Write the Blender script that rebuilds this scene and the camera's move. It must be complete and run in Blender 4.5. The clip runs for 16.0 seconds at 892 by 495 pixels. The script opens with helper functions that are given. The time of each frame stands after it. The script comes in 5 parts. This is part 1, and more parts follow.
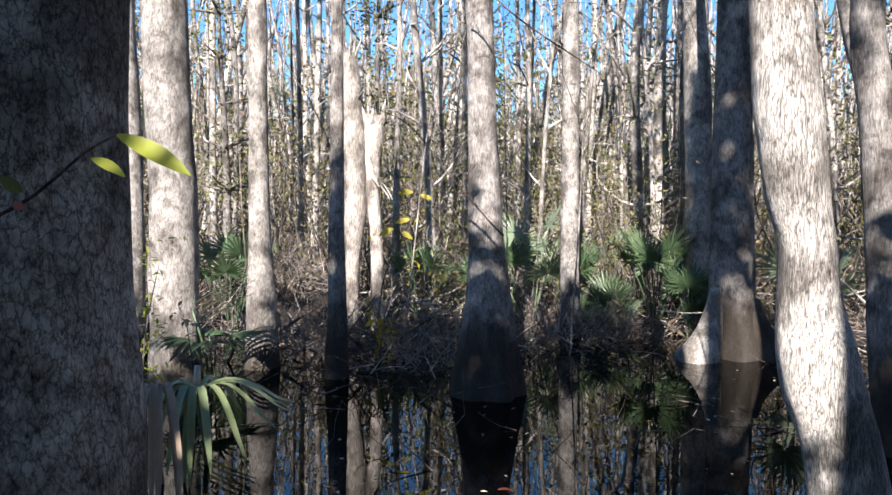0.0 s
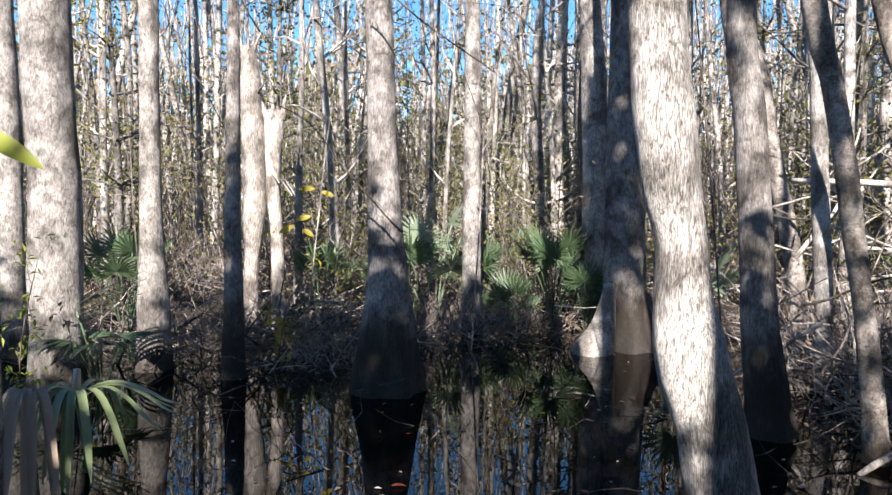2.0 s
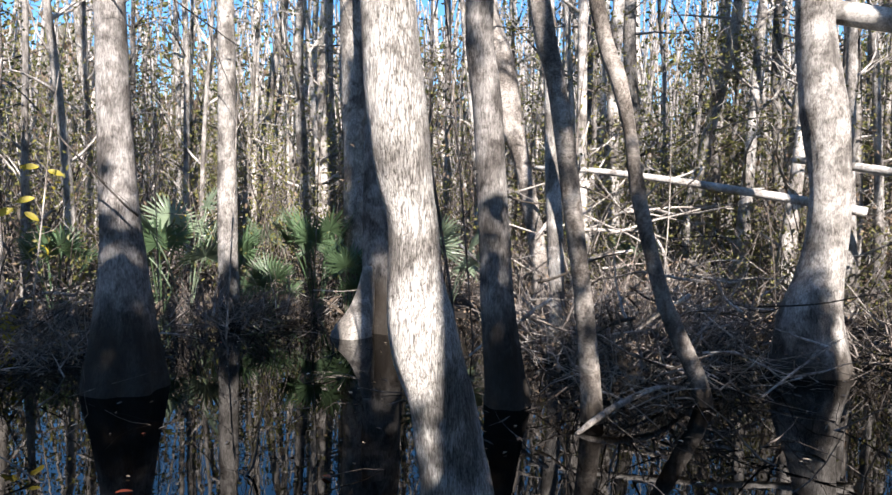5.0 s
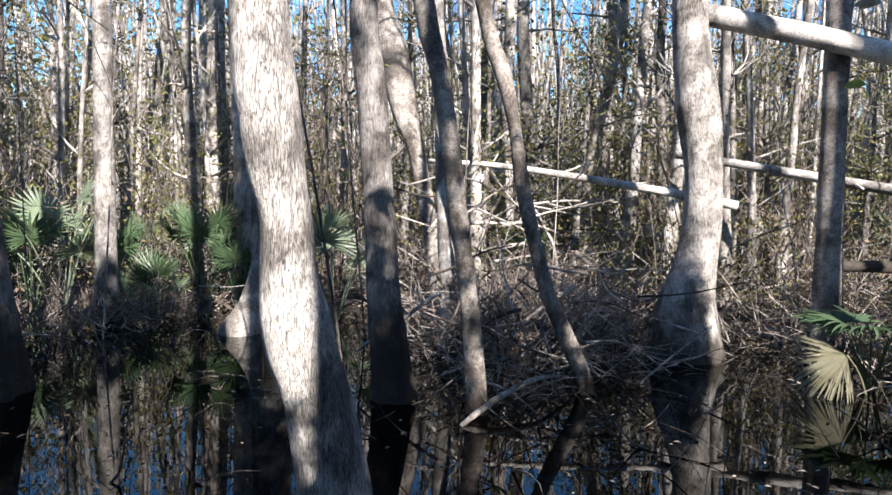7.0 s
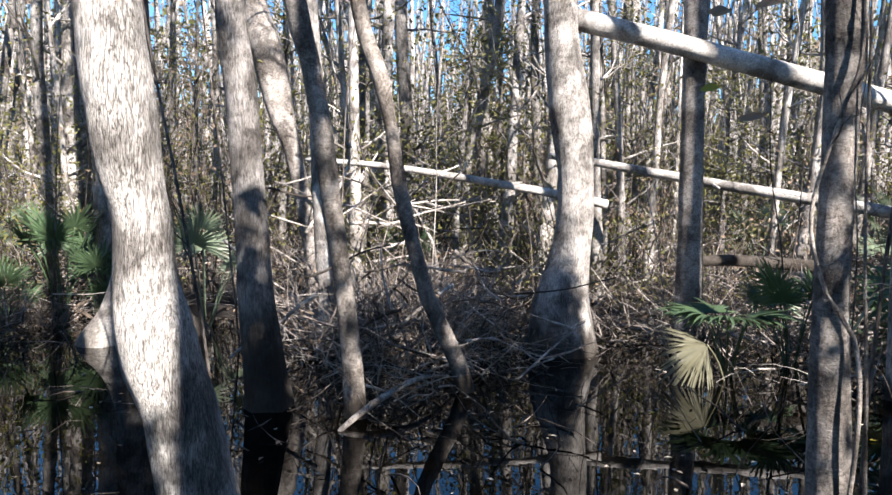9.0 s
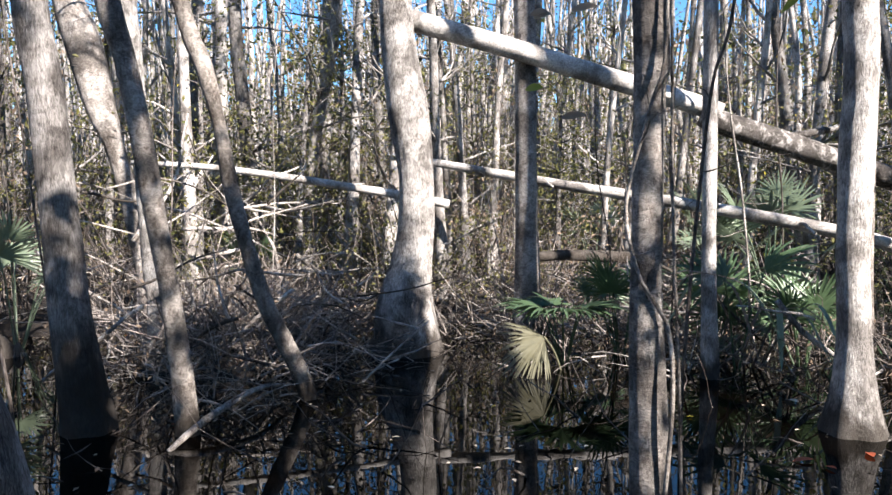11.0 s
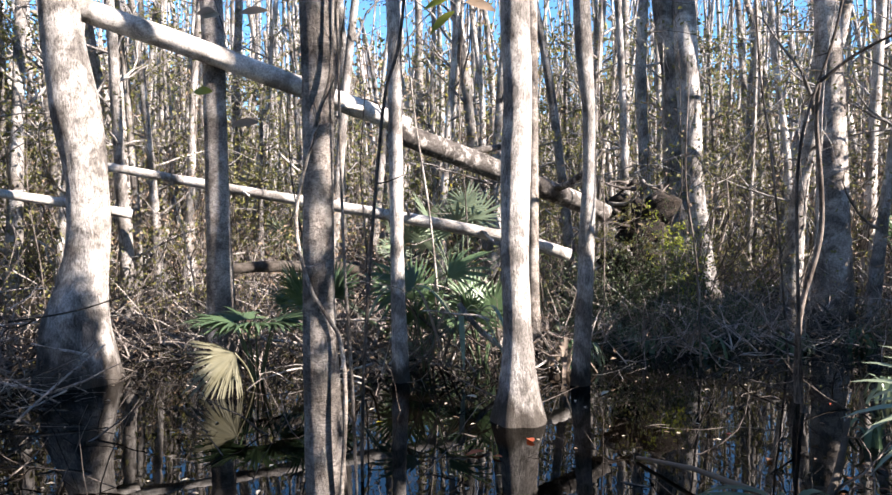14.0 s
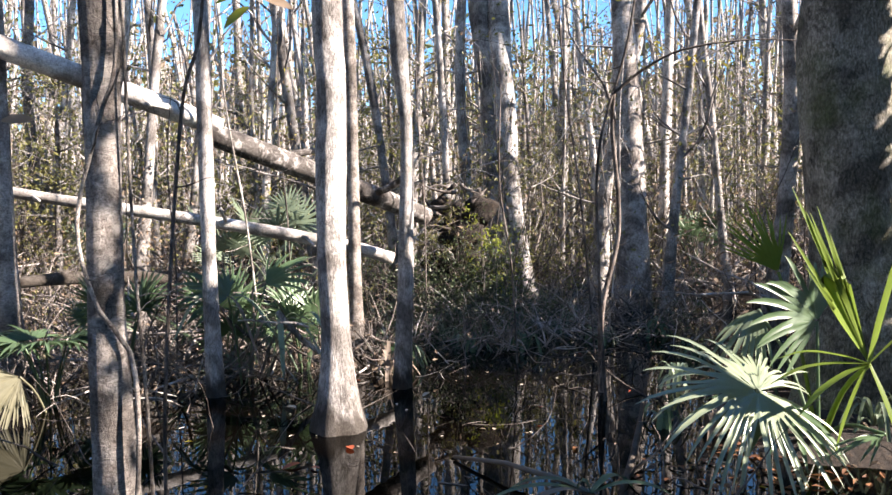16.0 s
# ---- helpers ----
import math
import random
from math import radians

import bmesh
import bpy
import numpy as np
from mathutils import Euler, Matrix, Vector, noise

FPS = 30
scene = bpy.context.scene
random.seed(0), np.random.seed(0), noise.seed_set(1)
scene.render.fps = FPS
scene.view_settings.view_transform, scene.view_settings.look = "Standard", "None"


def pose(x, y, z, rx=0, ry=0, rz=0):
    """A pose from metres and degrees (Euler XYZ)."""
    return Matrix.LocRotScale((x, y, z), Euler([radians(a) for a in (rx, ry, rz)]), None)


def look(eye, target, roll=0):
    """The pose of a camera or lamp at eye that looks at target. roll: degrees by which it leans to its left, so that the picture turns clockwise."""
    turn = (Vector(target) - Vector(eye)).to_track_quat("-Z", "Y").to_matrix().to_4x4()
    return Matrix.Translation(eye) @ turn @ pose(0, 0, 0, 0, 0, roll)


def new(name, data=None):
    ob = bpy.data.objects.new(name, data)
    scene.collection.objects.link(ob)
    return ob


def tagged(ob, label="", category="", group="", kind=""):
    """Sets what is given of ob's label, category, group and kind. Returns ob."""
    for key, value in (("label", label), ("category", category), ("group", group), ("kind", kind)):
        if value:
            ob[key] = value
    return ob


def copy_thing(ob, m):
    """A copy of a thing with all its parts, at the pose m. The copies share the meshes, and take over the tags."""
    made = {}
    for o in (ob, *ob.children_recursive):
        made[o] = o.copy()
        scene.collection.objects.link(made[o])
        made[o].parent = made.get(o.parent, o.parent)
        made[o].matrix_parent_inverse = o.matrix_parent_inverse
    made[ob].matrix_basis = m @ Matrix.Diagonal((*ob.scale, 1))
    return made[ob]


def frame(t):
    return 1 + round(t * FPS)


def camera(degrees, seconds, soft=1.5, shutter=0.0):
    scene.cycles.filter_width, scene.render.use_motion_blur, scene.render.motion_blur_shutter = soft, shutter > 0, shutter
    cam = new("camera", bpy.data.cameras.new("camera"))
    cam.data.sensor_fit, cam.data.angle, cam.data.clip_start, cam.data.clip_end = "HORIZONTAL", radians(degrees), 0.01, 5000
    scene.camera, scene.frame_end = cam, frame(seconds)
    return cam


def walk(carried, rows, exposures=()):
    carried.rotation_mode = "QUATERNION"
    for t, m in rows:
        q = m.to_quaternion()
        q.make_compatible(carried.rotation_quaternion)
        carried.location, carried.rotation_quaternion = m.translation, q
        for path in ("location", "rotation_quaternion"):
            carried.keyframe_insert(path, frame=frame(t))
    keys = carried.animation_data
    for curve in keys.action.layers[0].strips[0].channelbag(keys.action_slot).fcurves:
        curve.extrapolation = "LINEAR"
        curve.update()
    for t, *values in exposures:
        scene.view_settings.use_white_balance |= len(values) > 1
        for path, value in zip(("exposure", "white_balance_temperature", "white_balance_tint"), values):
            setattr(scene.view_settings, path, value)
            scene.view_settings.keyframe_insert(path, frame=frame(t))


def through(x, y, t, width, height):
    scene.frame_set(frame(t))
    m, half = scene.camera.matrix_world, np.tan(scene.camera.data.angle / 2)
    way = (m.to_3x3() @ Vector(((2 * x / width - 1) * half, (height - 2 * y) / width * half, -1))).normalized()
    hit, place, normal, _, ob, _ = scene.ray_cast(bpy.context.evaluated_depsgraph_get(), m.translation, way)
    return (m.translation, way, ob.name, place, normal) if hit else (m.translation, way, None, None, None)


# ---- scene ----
# seconds, eye x y z, pitch, roll, yaw
PATH = [
    (0.0, 0.0000, 0.0000, 1.7677, -2.382, -0.240, 0.000),
    (0.5, 0.0248, 0.0004, 1.7654, -2.396, -0.126, -1.592),
    (1.0, 0.0560, -0.0047, 1.7668, -2.426, -0.095, -3.696),
    (1.5, 0.0776, -0.0192, 1.7702, -2.488, -0.254, -5.039),
    (2.0, 0.1054, -0.0240, 1.7662, -2.537, -0.473, -7.093),
    (2.5, 0.1409, -0.0136, 1.7603, -2.814, -0.384, -9.565),
    (3.0, 0.1834, 0.0014, 1.7549, -2.989, -0.732, -13.498),
    (3.5, 0.2214, 0.0145, 1.7502, -3.106, -0.621, -16.774),
    (4.0, 0.2543, 0.0180, 1.7527, -3.279, -0.680, -20.055),
    (4.2, 0.2689, 0.0155, 1.7554, -3.344, -0.692, -21.313),
    (6.3, 0.4984, -0.0549, 1.7629, -4.016, -0.866, -28.491),
    (6.5, 0.5094, -0.0548, 1.7624, -4.051, -0.854, -29.448),
    (7.0, 0.5281, -0.0489, 1.7624, -4.052, -0.946, -32.088),
    (7.5, 0.5453, -0.0386, 1.7654, -4.059, -1.067, -34.367),
    (8.0, 0.5685, -0.0268, 1.7670, -4.038, -1.062, -37.195),
    (8.2, 0.5792, -0.0222, 1.7666, -3.998, -1.014, -38.028),
    (10.3, 0.7149, 0.0056, 1.7276, -3.688, -0.099, -48.391),
    (10.5, 0.7277, -0.0023, 1.7277, -3.640, 0.039, -49.779),
    (11.0, 0.7606, -0.0323, 1.7288, -3.592, 0.291, -53.061),
    (11.5, 0.7932, -0.0584, 1.7310, -3.603, 0.238, -55.926),
    (12.0, 0.8266, -0.0838, 1.7347, -3.572, 0.641, -58.905),
    (12.5, 0.8643, -0.1053, 1.7361, -3.330, 0.464, -62.380),
    (13.0, 0.9056, -0.1288, 1.7382, -3.156, 0.270, -67.102),
    (13.5, 0.9458, -0.1576, 1.7389, -3.028, 0.152, -71.018),
    (14.0, 0.9777, -0.1938, 1.7408, -3.003, 0.248, -75.229),
    (14.5, 0.9980, -0.2272, 1.7455, -2.952, 0.429, -78.419),
    (15.0, 1.0158, -0.2582, 1.7429, -2.912, 0.234, -82.382),
    (15.5, 1.0358, -0.2814, 1.7433, -2.872, 0.380, -85.356),
    (16.0, 1.0605, -0.3034, 1.7429, -2.822, 0.716, -88.526),
]
cam = camera(63.30, 16.0)
walk(cam, [(t, pose(x, y, z, 90 + pitch, roll, yaw)) for t, x, y, z, pitch, roll, yaw in PATH],
     exposures=[(0.0, 1.68, 6650, 12), (4.0, 1.65, 6650, 11.5), (8.0, 1.71, 6550, 11), (12.0, 1.88, 6650, 12.5), (16.0, 2.24, 7050, 16)])

# ---- light ----
SUN_AZ, SUN_EL = radians(192), radians(33)
world = bpy.data.worlds.new("sky")
scene.world = world
world.use_nodes = True
sky = world.node_tree.nodes.new("ShaderNodeTexSky")
sky.sky_type, sky.sun_disc = "NISHITA", False
sky.sun_elevation, sky.sun_rotation = SUN_EL, SUN_AZ
sky.air_density, sky.dust_density, sky.ozone_density = 1.0, 0.25, 4.5
background = world.node_tree.nodes["Background"]
background.inputs["Strength"].default_value = 0.082
deep = world.node_tree.nodes.new("ShaderNodeHueSaturation")
deep.inputs["Saturation"].default_value = 1.22
world.node_tree.links.new(sky.outputs[0], deep.inputs["Color"])
world.node_tree.links.new(deep.outputs[0], background.inputs["Color"])
TO_SUN = Vector((math.sin(SUN_AZ) * math.cos(SUN_EL), math.cos(SUN_AZ) * math.cos(SUN_EL), math.sin(SUN_EL)))
sun = new("sun", bpy.data.lights.new("sun", "SUN"))
sun.data.energy, sun.data.angle, sun.data.color = 5.0, radians(0.55), (1.0, 0.93, 0.88)
sun.matrix_world = look(TO_SUN * 60, (0, 0, 0))


# ---- materials ----
def nodes_of(name):
    m = bpy.data.materials.new(name)
    m.use_nodes = True
    return m, m.node_tree.nodes, m.node_tree.links, m.node_tree.nodes["Principled BSDF"]


def ramp(nd, stops):
    r = nd.new("ShaderNodeValToRGB")
    while len(r.color_ramp.elements) < len(stops):
        r.color_ramp.elements.new(0.5)
    for e, (p, c) in zip(r.color_ramp.elements, stops):
        e.position, e.color = p, (*c, 1)
    return r


def mapped(nd, lk, scale):
    tc, mp = nd.new("ShaderNodeTexCoord"), nd.new("ShaderNodeMapping")
    mp.inputs["Scale"].default_value = scale
    lk.new(tc.outputs["Object"], mp.inputs["Vector"])
    return mp


def noise_node(nd, lk, vec, scale, detail=6, rough=0.6, distort=0.0):
    n = nd.new("ShaderNodeTexNoise")
    n.inputs["Scale"].default_value, n.inputs["Detail"].default_value = scale, detail
    n.inputs["Roughness"].default_value, n.inputs["Distortion"].default_value = rough, distort
    lk.new(vec.outputs[0], n.inputs["Vector"])
    return n


def mix_rgb(nd, lk, fac, a, b, kind="MIX"):
    m = nd.new("ShaderNodeMix")
    m.data_type, m.blend_type = "RGBA", kind
    for sock, src in ((m.inputs["Factor"], fac), (m.inputs["A"], a), (m.inputs["B"], b)):
        if hasattr(src, "is_linked"):
            lk.new(src, sock)
        elif isinstance(src, tuple):
            sock.default_value = (*src, 1)
        else:
            sock.default_value = src
    return m.outputs["Result"]


def vary(nd, lk, colour, amount):
    """Brightness by object, from the object's own random number."""
    info, span, hsv = nd.new("ShaderNodeObjectInfo"), nd.new("ShaderNodeMapRange"), nd.new("ShaderNodeHueSaturation")
    span.inputs["To Min"].default_value, span.inputs["To Max"].default_value = 1 - amount, 1 + amount
    lk.new(info.outputs["Random"], span.inputs["Value"])
    lk.new(span.outputs[0], hsv.inputs["Value"])
    lk.new(colour, hsv.inputs["Color"])
    return hsv.outputs["Color"]


def bark(name, dark, mid, pale, lichen, crack=0.5, crack_scale=(26, 26, 6), patch=0.5, bump=0.5, stretch=0.22, by_object=0.18, moss=None, plates=None, flood_shade_top=0.0, rim_soft=0.08):
    m, nd, lk, bsdf = nodes_of(name)
    vec = mapped(nd, lk, (1, 1, stretch))
    flat = mapped(nd, lk, (1, 1, 0.8))
    fine = noise_node(nd, lk, vec, 55, 8, 0.75, 0.3)
    col = ramp(nd, [(0.36, dark), (0.5, mid), (0.65, pale)])
    lk.new(fine.outputs[0], col.inputs[0])
    spots = noise_node(nd, lk, flat, 9.0, 8, 0.68, 0.5)
    spot_ramp = ramp(nd, [(0.5 - patch * 0.12, (0, 0, 0)), (0.62 - patch * 0.1, (1, 1, 1))])
    lk.new(spots.outputs[0], spot_ramp.inputs[0])
    scaled = nd.new("ShaderNodeMath")
    scaled.operation = "MULTIPLY"
    scaled.inputs[1].default_value = 0.75 * patch
    lk.new(spot_ramp.outputs[0], scaled.inputs[0])
    c1 = mix_rgb(nd, lk, scaled.outputs[0], col.outputs[0], lichen)
    big = noise_node(nd, lk, flat, 2.4, 6, 0.6, 0.4)
    tone = ramp(nd, [(0.41, (0.4, 0.385, 0.37)), (0.5, (0.85, 0.84, 0.82)), (0.58, (1.15, 1.14, 1.12))])
    lk.new(big.outputs[0], tone.inputs[0])
    c2 = mix_rgb(nd, lk, 1.0, c1, tone.outputs[0], "MULTIPLY")
    if moss:
        green = noise_node(nd, lk, flat, 1.7, 6, 0.6)
        gr = ramp(nd, [(0.48, (0, 0, 0)), (0.66, (0.65, 0.65, 0.65))])
        lk.new(green.outputs[0], gr.inputs[0])
        c2 = mix_rgb(nd, lk, gr.outputs[0], c2, moss)
    cm = mapped(nd, lk, tuple(k * 0.85 for k in crack_scale))
    ridge = noise_node(nd, lk, cm, 1.0, 5, 0.62, 0.9)
    off = nd.new("ShaderNodeMath")
    off.operation = "SUBTRACT"
    off.inputs[1].default_value = 0.5
    lk.new(ridge.outputs[0], off.inputs[0])
    away = nd.new("ShaderNodeMath")
    away.operation = "ABSOLUTE"
    lk.new(off.outputs[0], away.inputs[0])
    cr = ramp(nd, [(0.0, (1 - crack,) * 3), (0.035, (1 - crack * 0.4,) * 3), (0.1, (1, 1, 1))])
    lk.new(away.outputs[0], cr.inputs[0])
    c3 = mix_rgb(nd, lk, 1.0, c2, cr.outputs[0], "MULTIPLY")
    height = cr.outputs[0]
    if plates:
        pm = mapped(nd, lk, plates)
        jag = noise_node(nd, lk, pm, 1.6, 4, 0.65)
        push = nd.new("ShaderNodeVectorMath")
        push.operation = "MULTIPLY_ADD"
        push.inputs[1].default_value = (1.3, 1.3, 1.3)
        lk.new(jag.outputs[1], push.inputs[0])
        lk.new(pm.outputs[0], push.inputs[2])
        vor = nd.new("ShaderNodeTexVoronoi")
        vor.feature = "DISTANCE_TO_EDGE"
        vor.inputs["Scale"].default_value = 1.0
        lk.new(push.outputs[0], vor.inputs["Vector"])
        pr = ramp(nd, [(0.0, (0.25, 0.23, 0.21)), (0.035, (0.62, 0.6, 0.58)), (0.09, (1, 1, 1))])
        lk.new(vor.outputs["Distance"], pr.inputs[0])
        c3 = mix_rgb(nd, lk, 1.0, c3, pr.outputs[0], "MULTIPLY")
        height = mix_rgb(nd, lk, 0.6, cr.outputs[0], pr.outputs[0])
    rough = nd.new("ShaderNodeValue").outputs[0]
    rough.default_value = 0.9
    if flood_shade_top:
        # the crust of mud and algae left by floods, with a ragged upper rim; its dark also stands in for shade at the
        # foot
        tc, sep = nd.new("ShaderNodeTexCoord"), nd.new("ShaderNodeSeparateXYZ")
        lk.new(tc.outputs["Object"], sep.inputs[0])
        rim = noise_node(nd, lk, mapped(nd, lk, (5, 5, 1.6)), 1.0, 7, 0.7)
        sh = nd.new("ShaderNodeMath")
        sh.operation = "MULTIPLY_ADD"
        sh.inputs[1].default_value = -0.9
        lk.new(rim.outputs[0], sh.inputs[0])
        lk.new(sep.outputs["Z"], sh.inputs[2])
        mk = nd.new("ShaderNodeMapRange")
        mk.inputs["From Min"].default_value, mk.inputs["From Max"].default_value = flood_shade_top - 0.45 - rim_soft / 2, flood_shade_top - 0.45 + rim_soft / 2
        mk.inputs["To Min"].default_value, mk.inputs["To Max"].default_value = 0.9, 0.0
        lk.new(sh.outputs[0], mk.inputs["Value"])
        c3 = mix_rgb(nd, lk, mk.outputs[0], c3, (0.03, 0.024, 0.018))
    lk.new(vary(nd, lk, c3, by_object), bsdf.inputs["Base Color"])
    lk.new(rough, bsdf.inputs["Roughness"])
    bsdf.inputs["Specular IOR Level"].default_value = 0.25
    hsum = nd.new("ShaderNodeMath")
    hsum.operation = "MULTIPLY_ADD"
    hsum.inputs[1].default_value = 0.9 * crack
    lk.new(height, hsum.inputs[0])
    lk.new(fine.outputs[0], hsum.inputs[2])
    bp = nd.new("ShaderNodeBump")
    bp.inputs["Strength"].default_value, bp.inputs["Distance"].default_value = bump, 0.02
    lk.new(hsum.outputs[0], bp.inputs["Height"])
    lk.new(bp.outputs[0], bsdf.inputs["Normal"])
    return m


def leafy(name, a, b, through=0.4, rough=0.5, by_object=0.2, scale=14, shine=0.4):
    m, nd, lk, bsdf = nodes_of(name)
    geo, vec = nd.new("ShaderNodeNewGeometry"), mapped(nd, lk, (1, 1, 1))
    n = noise_node(nd, lk, vec, scale, 4, 0.6)
    s = nd.new("ShaderNodeMath")
    s.operation = "MULTIPLY_ADD"
    s.inputs[1].default_value = 0.7
    lk.new(geo.outputs["Random Per Island"], s.inputs[0])
    half = nd.new("ShaderNodeMath")
    half.operation = "MULTIPLY"
    half.inputs[1].default_value = 0.4
    lk.new(n.outputs[0], half.inputs[0])
    lk.new(half.outputs[0], s.inputs[2])
    col = ramp(nd, [(0.1, a), (0.9, b)])
    lk.new(s.outputs[0], col.inputs[0])
    c = vary(nd, lk, col.outputs[0], by_object)
    lk.new(c, bsdf.inputs["Base Color"])
    bsdf.inputs["Roughness"].default_value = rough
    bsdf.inputs["Specular IOR Level"].default_value = shine
    tr, mx, out = nd.new("ShaderNodeBsdfTranslucent"), nd.new("ShaderNodeMixShader"), nd["Material Output"]
    lk.new(c, tr.inputs["Color"])
    mx.inputs[0].default_value = through
    lk.new(bsdf.outputs[0], mx.inputs[1])
    lk.new(tr.outputs[0], mx.inputs[2])
    lk.new(mx.outputs[0], out.inputs["Surface"])
    return m


def litter_soil(name):
    m, nd, lk, bsdf = nodes_of(name)
    vec = mapped(nd, lk, (1, 1, 1))
    a, b = noise_node(nd, lk, vec, 22, 8, 0.7), noise_node(nd, lk, vec, 1.6, 4, 0.5)
    ca = ramp(nd, [(0.35, (0.008, 0.006, 0.004)), (0.55, (0.026, 0.019, 0.013)), (0.72, (0.085, 0.062, 0.043))])
    lk.new(a.outputs[0], ca.inputs[0])
    cb = ramp(nd, [(0.35, (0.5, 0.45, 0.4)), (0.7, (1.1, 1.0, 0.9))])
    lk.new(b.outputs[0], cb.inputs[0])
    lk.new(mix_rgb(nd, lk, 1.0, ca.outputs[0], cb.outputs[0], "MULTIPLY"), bsdf.inputs["Base Color"])
    bsdf.inputs["Roughness"].default_value = 0.95
    bp = nd.new("ShaderNodeBump")
    bp.inputs["Strength"].default_value, bp.inputs["Distance"].default_value = 0.9, 0.05
    lk.new(a.outputs[0], bp.inputs["Height"])
    lk.new(bp.outputs[0], bsdf.inputs["Normal"])
    return m


def still_water(name):
    m, nd, lk, bsdf = nodes_of(name)
    vec = mapped(nd, lk, (1, 1, 1))
    film = noise_node(nd, lk, vec, 1.1, 6, 0.6)
    rg = ramp(nd, [(0.45, (0.0,) * 3), (0.75, (0.03,) * 3)])
    lk.new(film.outputs[0], rg.inputs[0])
    lk.new(rg.outputs[0], bsdf.inputs["Roughness"])
    bsdf.inputs["Base Color"].default_value = (0.0012, 0.0009, 0.0006, 1)
    bsdf.inputs["IOR"].default_value = 1.33
    bsdf.inputs["Specular IOR Level"].default_value = 0.5
    rip = noise_node(nd, lk, vec, 2.6, 3, 0.5)
    bp = nd.new("ShaderNodeBump")
    bp.inputs["Strength"].default_value, bp.inputs["Distance"].default_value = 0.05, 0.02
    lk.new(rip.outputs[0], bp.inputs["Height"])
    lk.new(bp.outputs[0], bsdf.inputs["Normal"])
    return m


BARK_GREY = bark("grey_bark", (0.07, 0.063, 0.058), (0.2, 0.185, 0.175), (0.34, 0.32, 0.305), (0.44, 0.425, 0.41), 0.5, (44, 44, 9), 0.7, 0.8, 0.25, flood_shade_top=0.7, rim_soft=0.42)
BARK_PALE = bark("pale_smooth_bark", (0.09, 0.08, 0.073), (0.26, 0.243, 0.226), (0.41, 0.39, 0.368), (0.5, 0.483, 0.46), 0.5, (30, 30, 10), 0.75, 0.75, 0.35, flood_shade_top=0.24, rim_soft=0.2)
BARK_WHITE = bark("whitish_smooth_bark", (0.16, 0.147, 0.135), (0.4, 0.38, 0.357), (0.58, 0.556, 0.53), (0.66, 0.64, 0.615), 0.5, (40, 40, 12), 0.75, 0.8, 0.35, flood_shade_top=0.22, rim_soft=0.2)
# root bark made pale to stand in for sun on one buttress
BARK_LIT_ROOT = bark("sunlit_pale_root_bark", (0.22, 0.205, 0.185), (0.45, 0.425, 0.39), (0.62, 0.59, 0.55), (0.55, 0.52, 0.47), 0.35, (20, 20, 10), 0.5, 0.6, 0.4)
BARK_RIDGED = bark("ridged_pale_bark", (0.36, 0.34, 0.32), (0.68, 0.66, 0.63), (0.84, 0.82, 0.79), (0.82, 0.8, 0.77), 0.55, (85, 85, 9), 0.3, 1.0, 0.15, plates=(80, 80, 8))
BARK_DARK = bark("dark_plated_bark", (0.12, 0.1, 0.083), (0.42, 0.365, 0.315), (0.64, 0.58, 0.51), (0.78, 0.74, 0.67), 0.5, (34, 34, 16), 0.85, 1.0, 0.6, plates=(34, 34, 17))
BARK_BROWN = bark("brown_bark", (0.1, 0.082, 0.07), (0.23, 0.2, 0.175), (0.4, 0.36, 0.325), (0.54, 0.505, 0.465), 0.45, (18, 18, 30), 0.7, 0.7, 0.5, flood_shade_top=0.2, rim_soft=0.2)
BARK_WARM = bark("warm_grey_bark", (0.12, 0.1, 0.088), (0.3, 0.266, 0.24), (0.48, 0.44, 0.405), (0.6, 0.565, 0.525), 0.5, (16, 16, 30), 0.75, 0.8, 0.5, flood_shade_top=0.2, rim_soft=0.25)
BARK_MOSSY = bark("mossy_bark", (0.06, 0.055, 0.042), (0.17, 0.16, 0.125), (0.42, 0.4, 0.35), (0.5, 0.48, 0.43), 0.4, (22, 22, 12), 0.4, 0.8, 0.5, moss=(0.1, 0.13, 0.05))
BARK_FAR = bark("far_grey_bark", (0.12, 0.105, 0.096), (0.33, 0.31, 0.29), (0.52, 0.495, 0.47), (0.58, 0.56, 0.535), 0.45, (28, 28, 8), 0.6, 0.4, 0.3, by_object=0.42)
STEM_FAR = bark("far_dark_stems", (0.05, 0.041, 0.035), (0.13, 0.112, 0.098), (0.28, 0.25, 0.225), (0.34, 0.31, 0.285), 0.2, (26, 26, 12), 0.4, 0.2, 0.5, by_object=0.3)
WOOD_DEAD = bark("weathered_dead_wood", (0.2, 0.172, 0.148), (0.48, 0.445, 0.41), (0.72, 0.685, 0.645), (0.34, 0.31, 0.28), 0.45, (26, 26, 6), 0.4, 0.7)
# whiter than the other dead wood, standing in for sun on the logs
WOOD_SUNLIT = bark("sunlit_white_wood", (0.4, 0.375, 0.345), (0.7, 0.67, 0.635), (0.83, 0.805, 0.77), (0.72, 0.695, 0.66), 0.35, (14, 14, 26), 0.4, 0.6, 0.6)
# the dark patches stand in for shadow across the second log
WOOD_SHADOW_PATCHED = bark("shadow_patched_dead_wood", (0.3, 0.28, 0.255), (0.6, 0.57, 0.54), (0.8, 0.775, 0.74), (0.06, 0.05, 0.043), 0.4, (14, 14, 26), 1.15, 0.8, 0.6)
TWIG = bark("twig_bark", (0.035, 0.027, 0.023), (0.09, 0.074, 0.065), (0.25, 0.22, 0.197), (0.34, 0.31, 0.285), 0.2, (60, 60, 20), 0.4, 0.2, by_object=0.4)
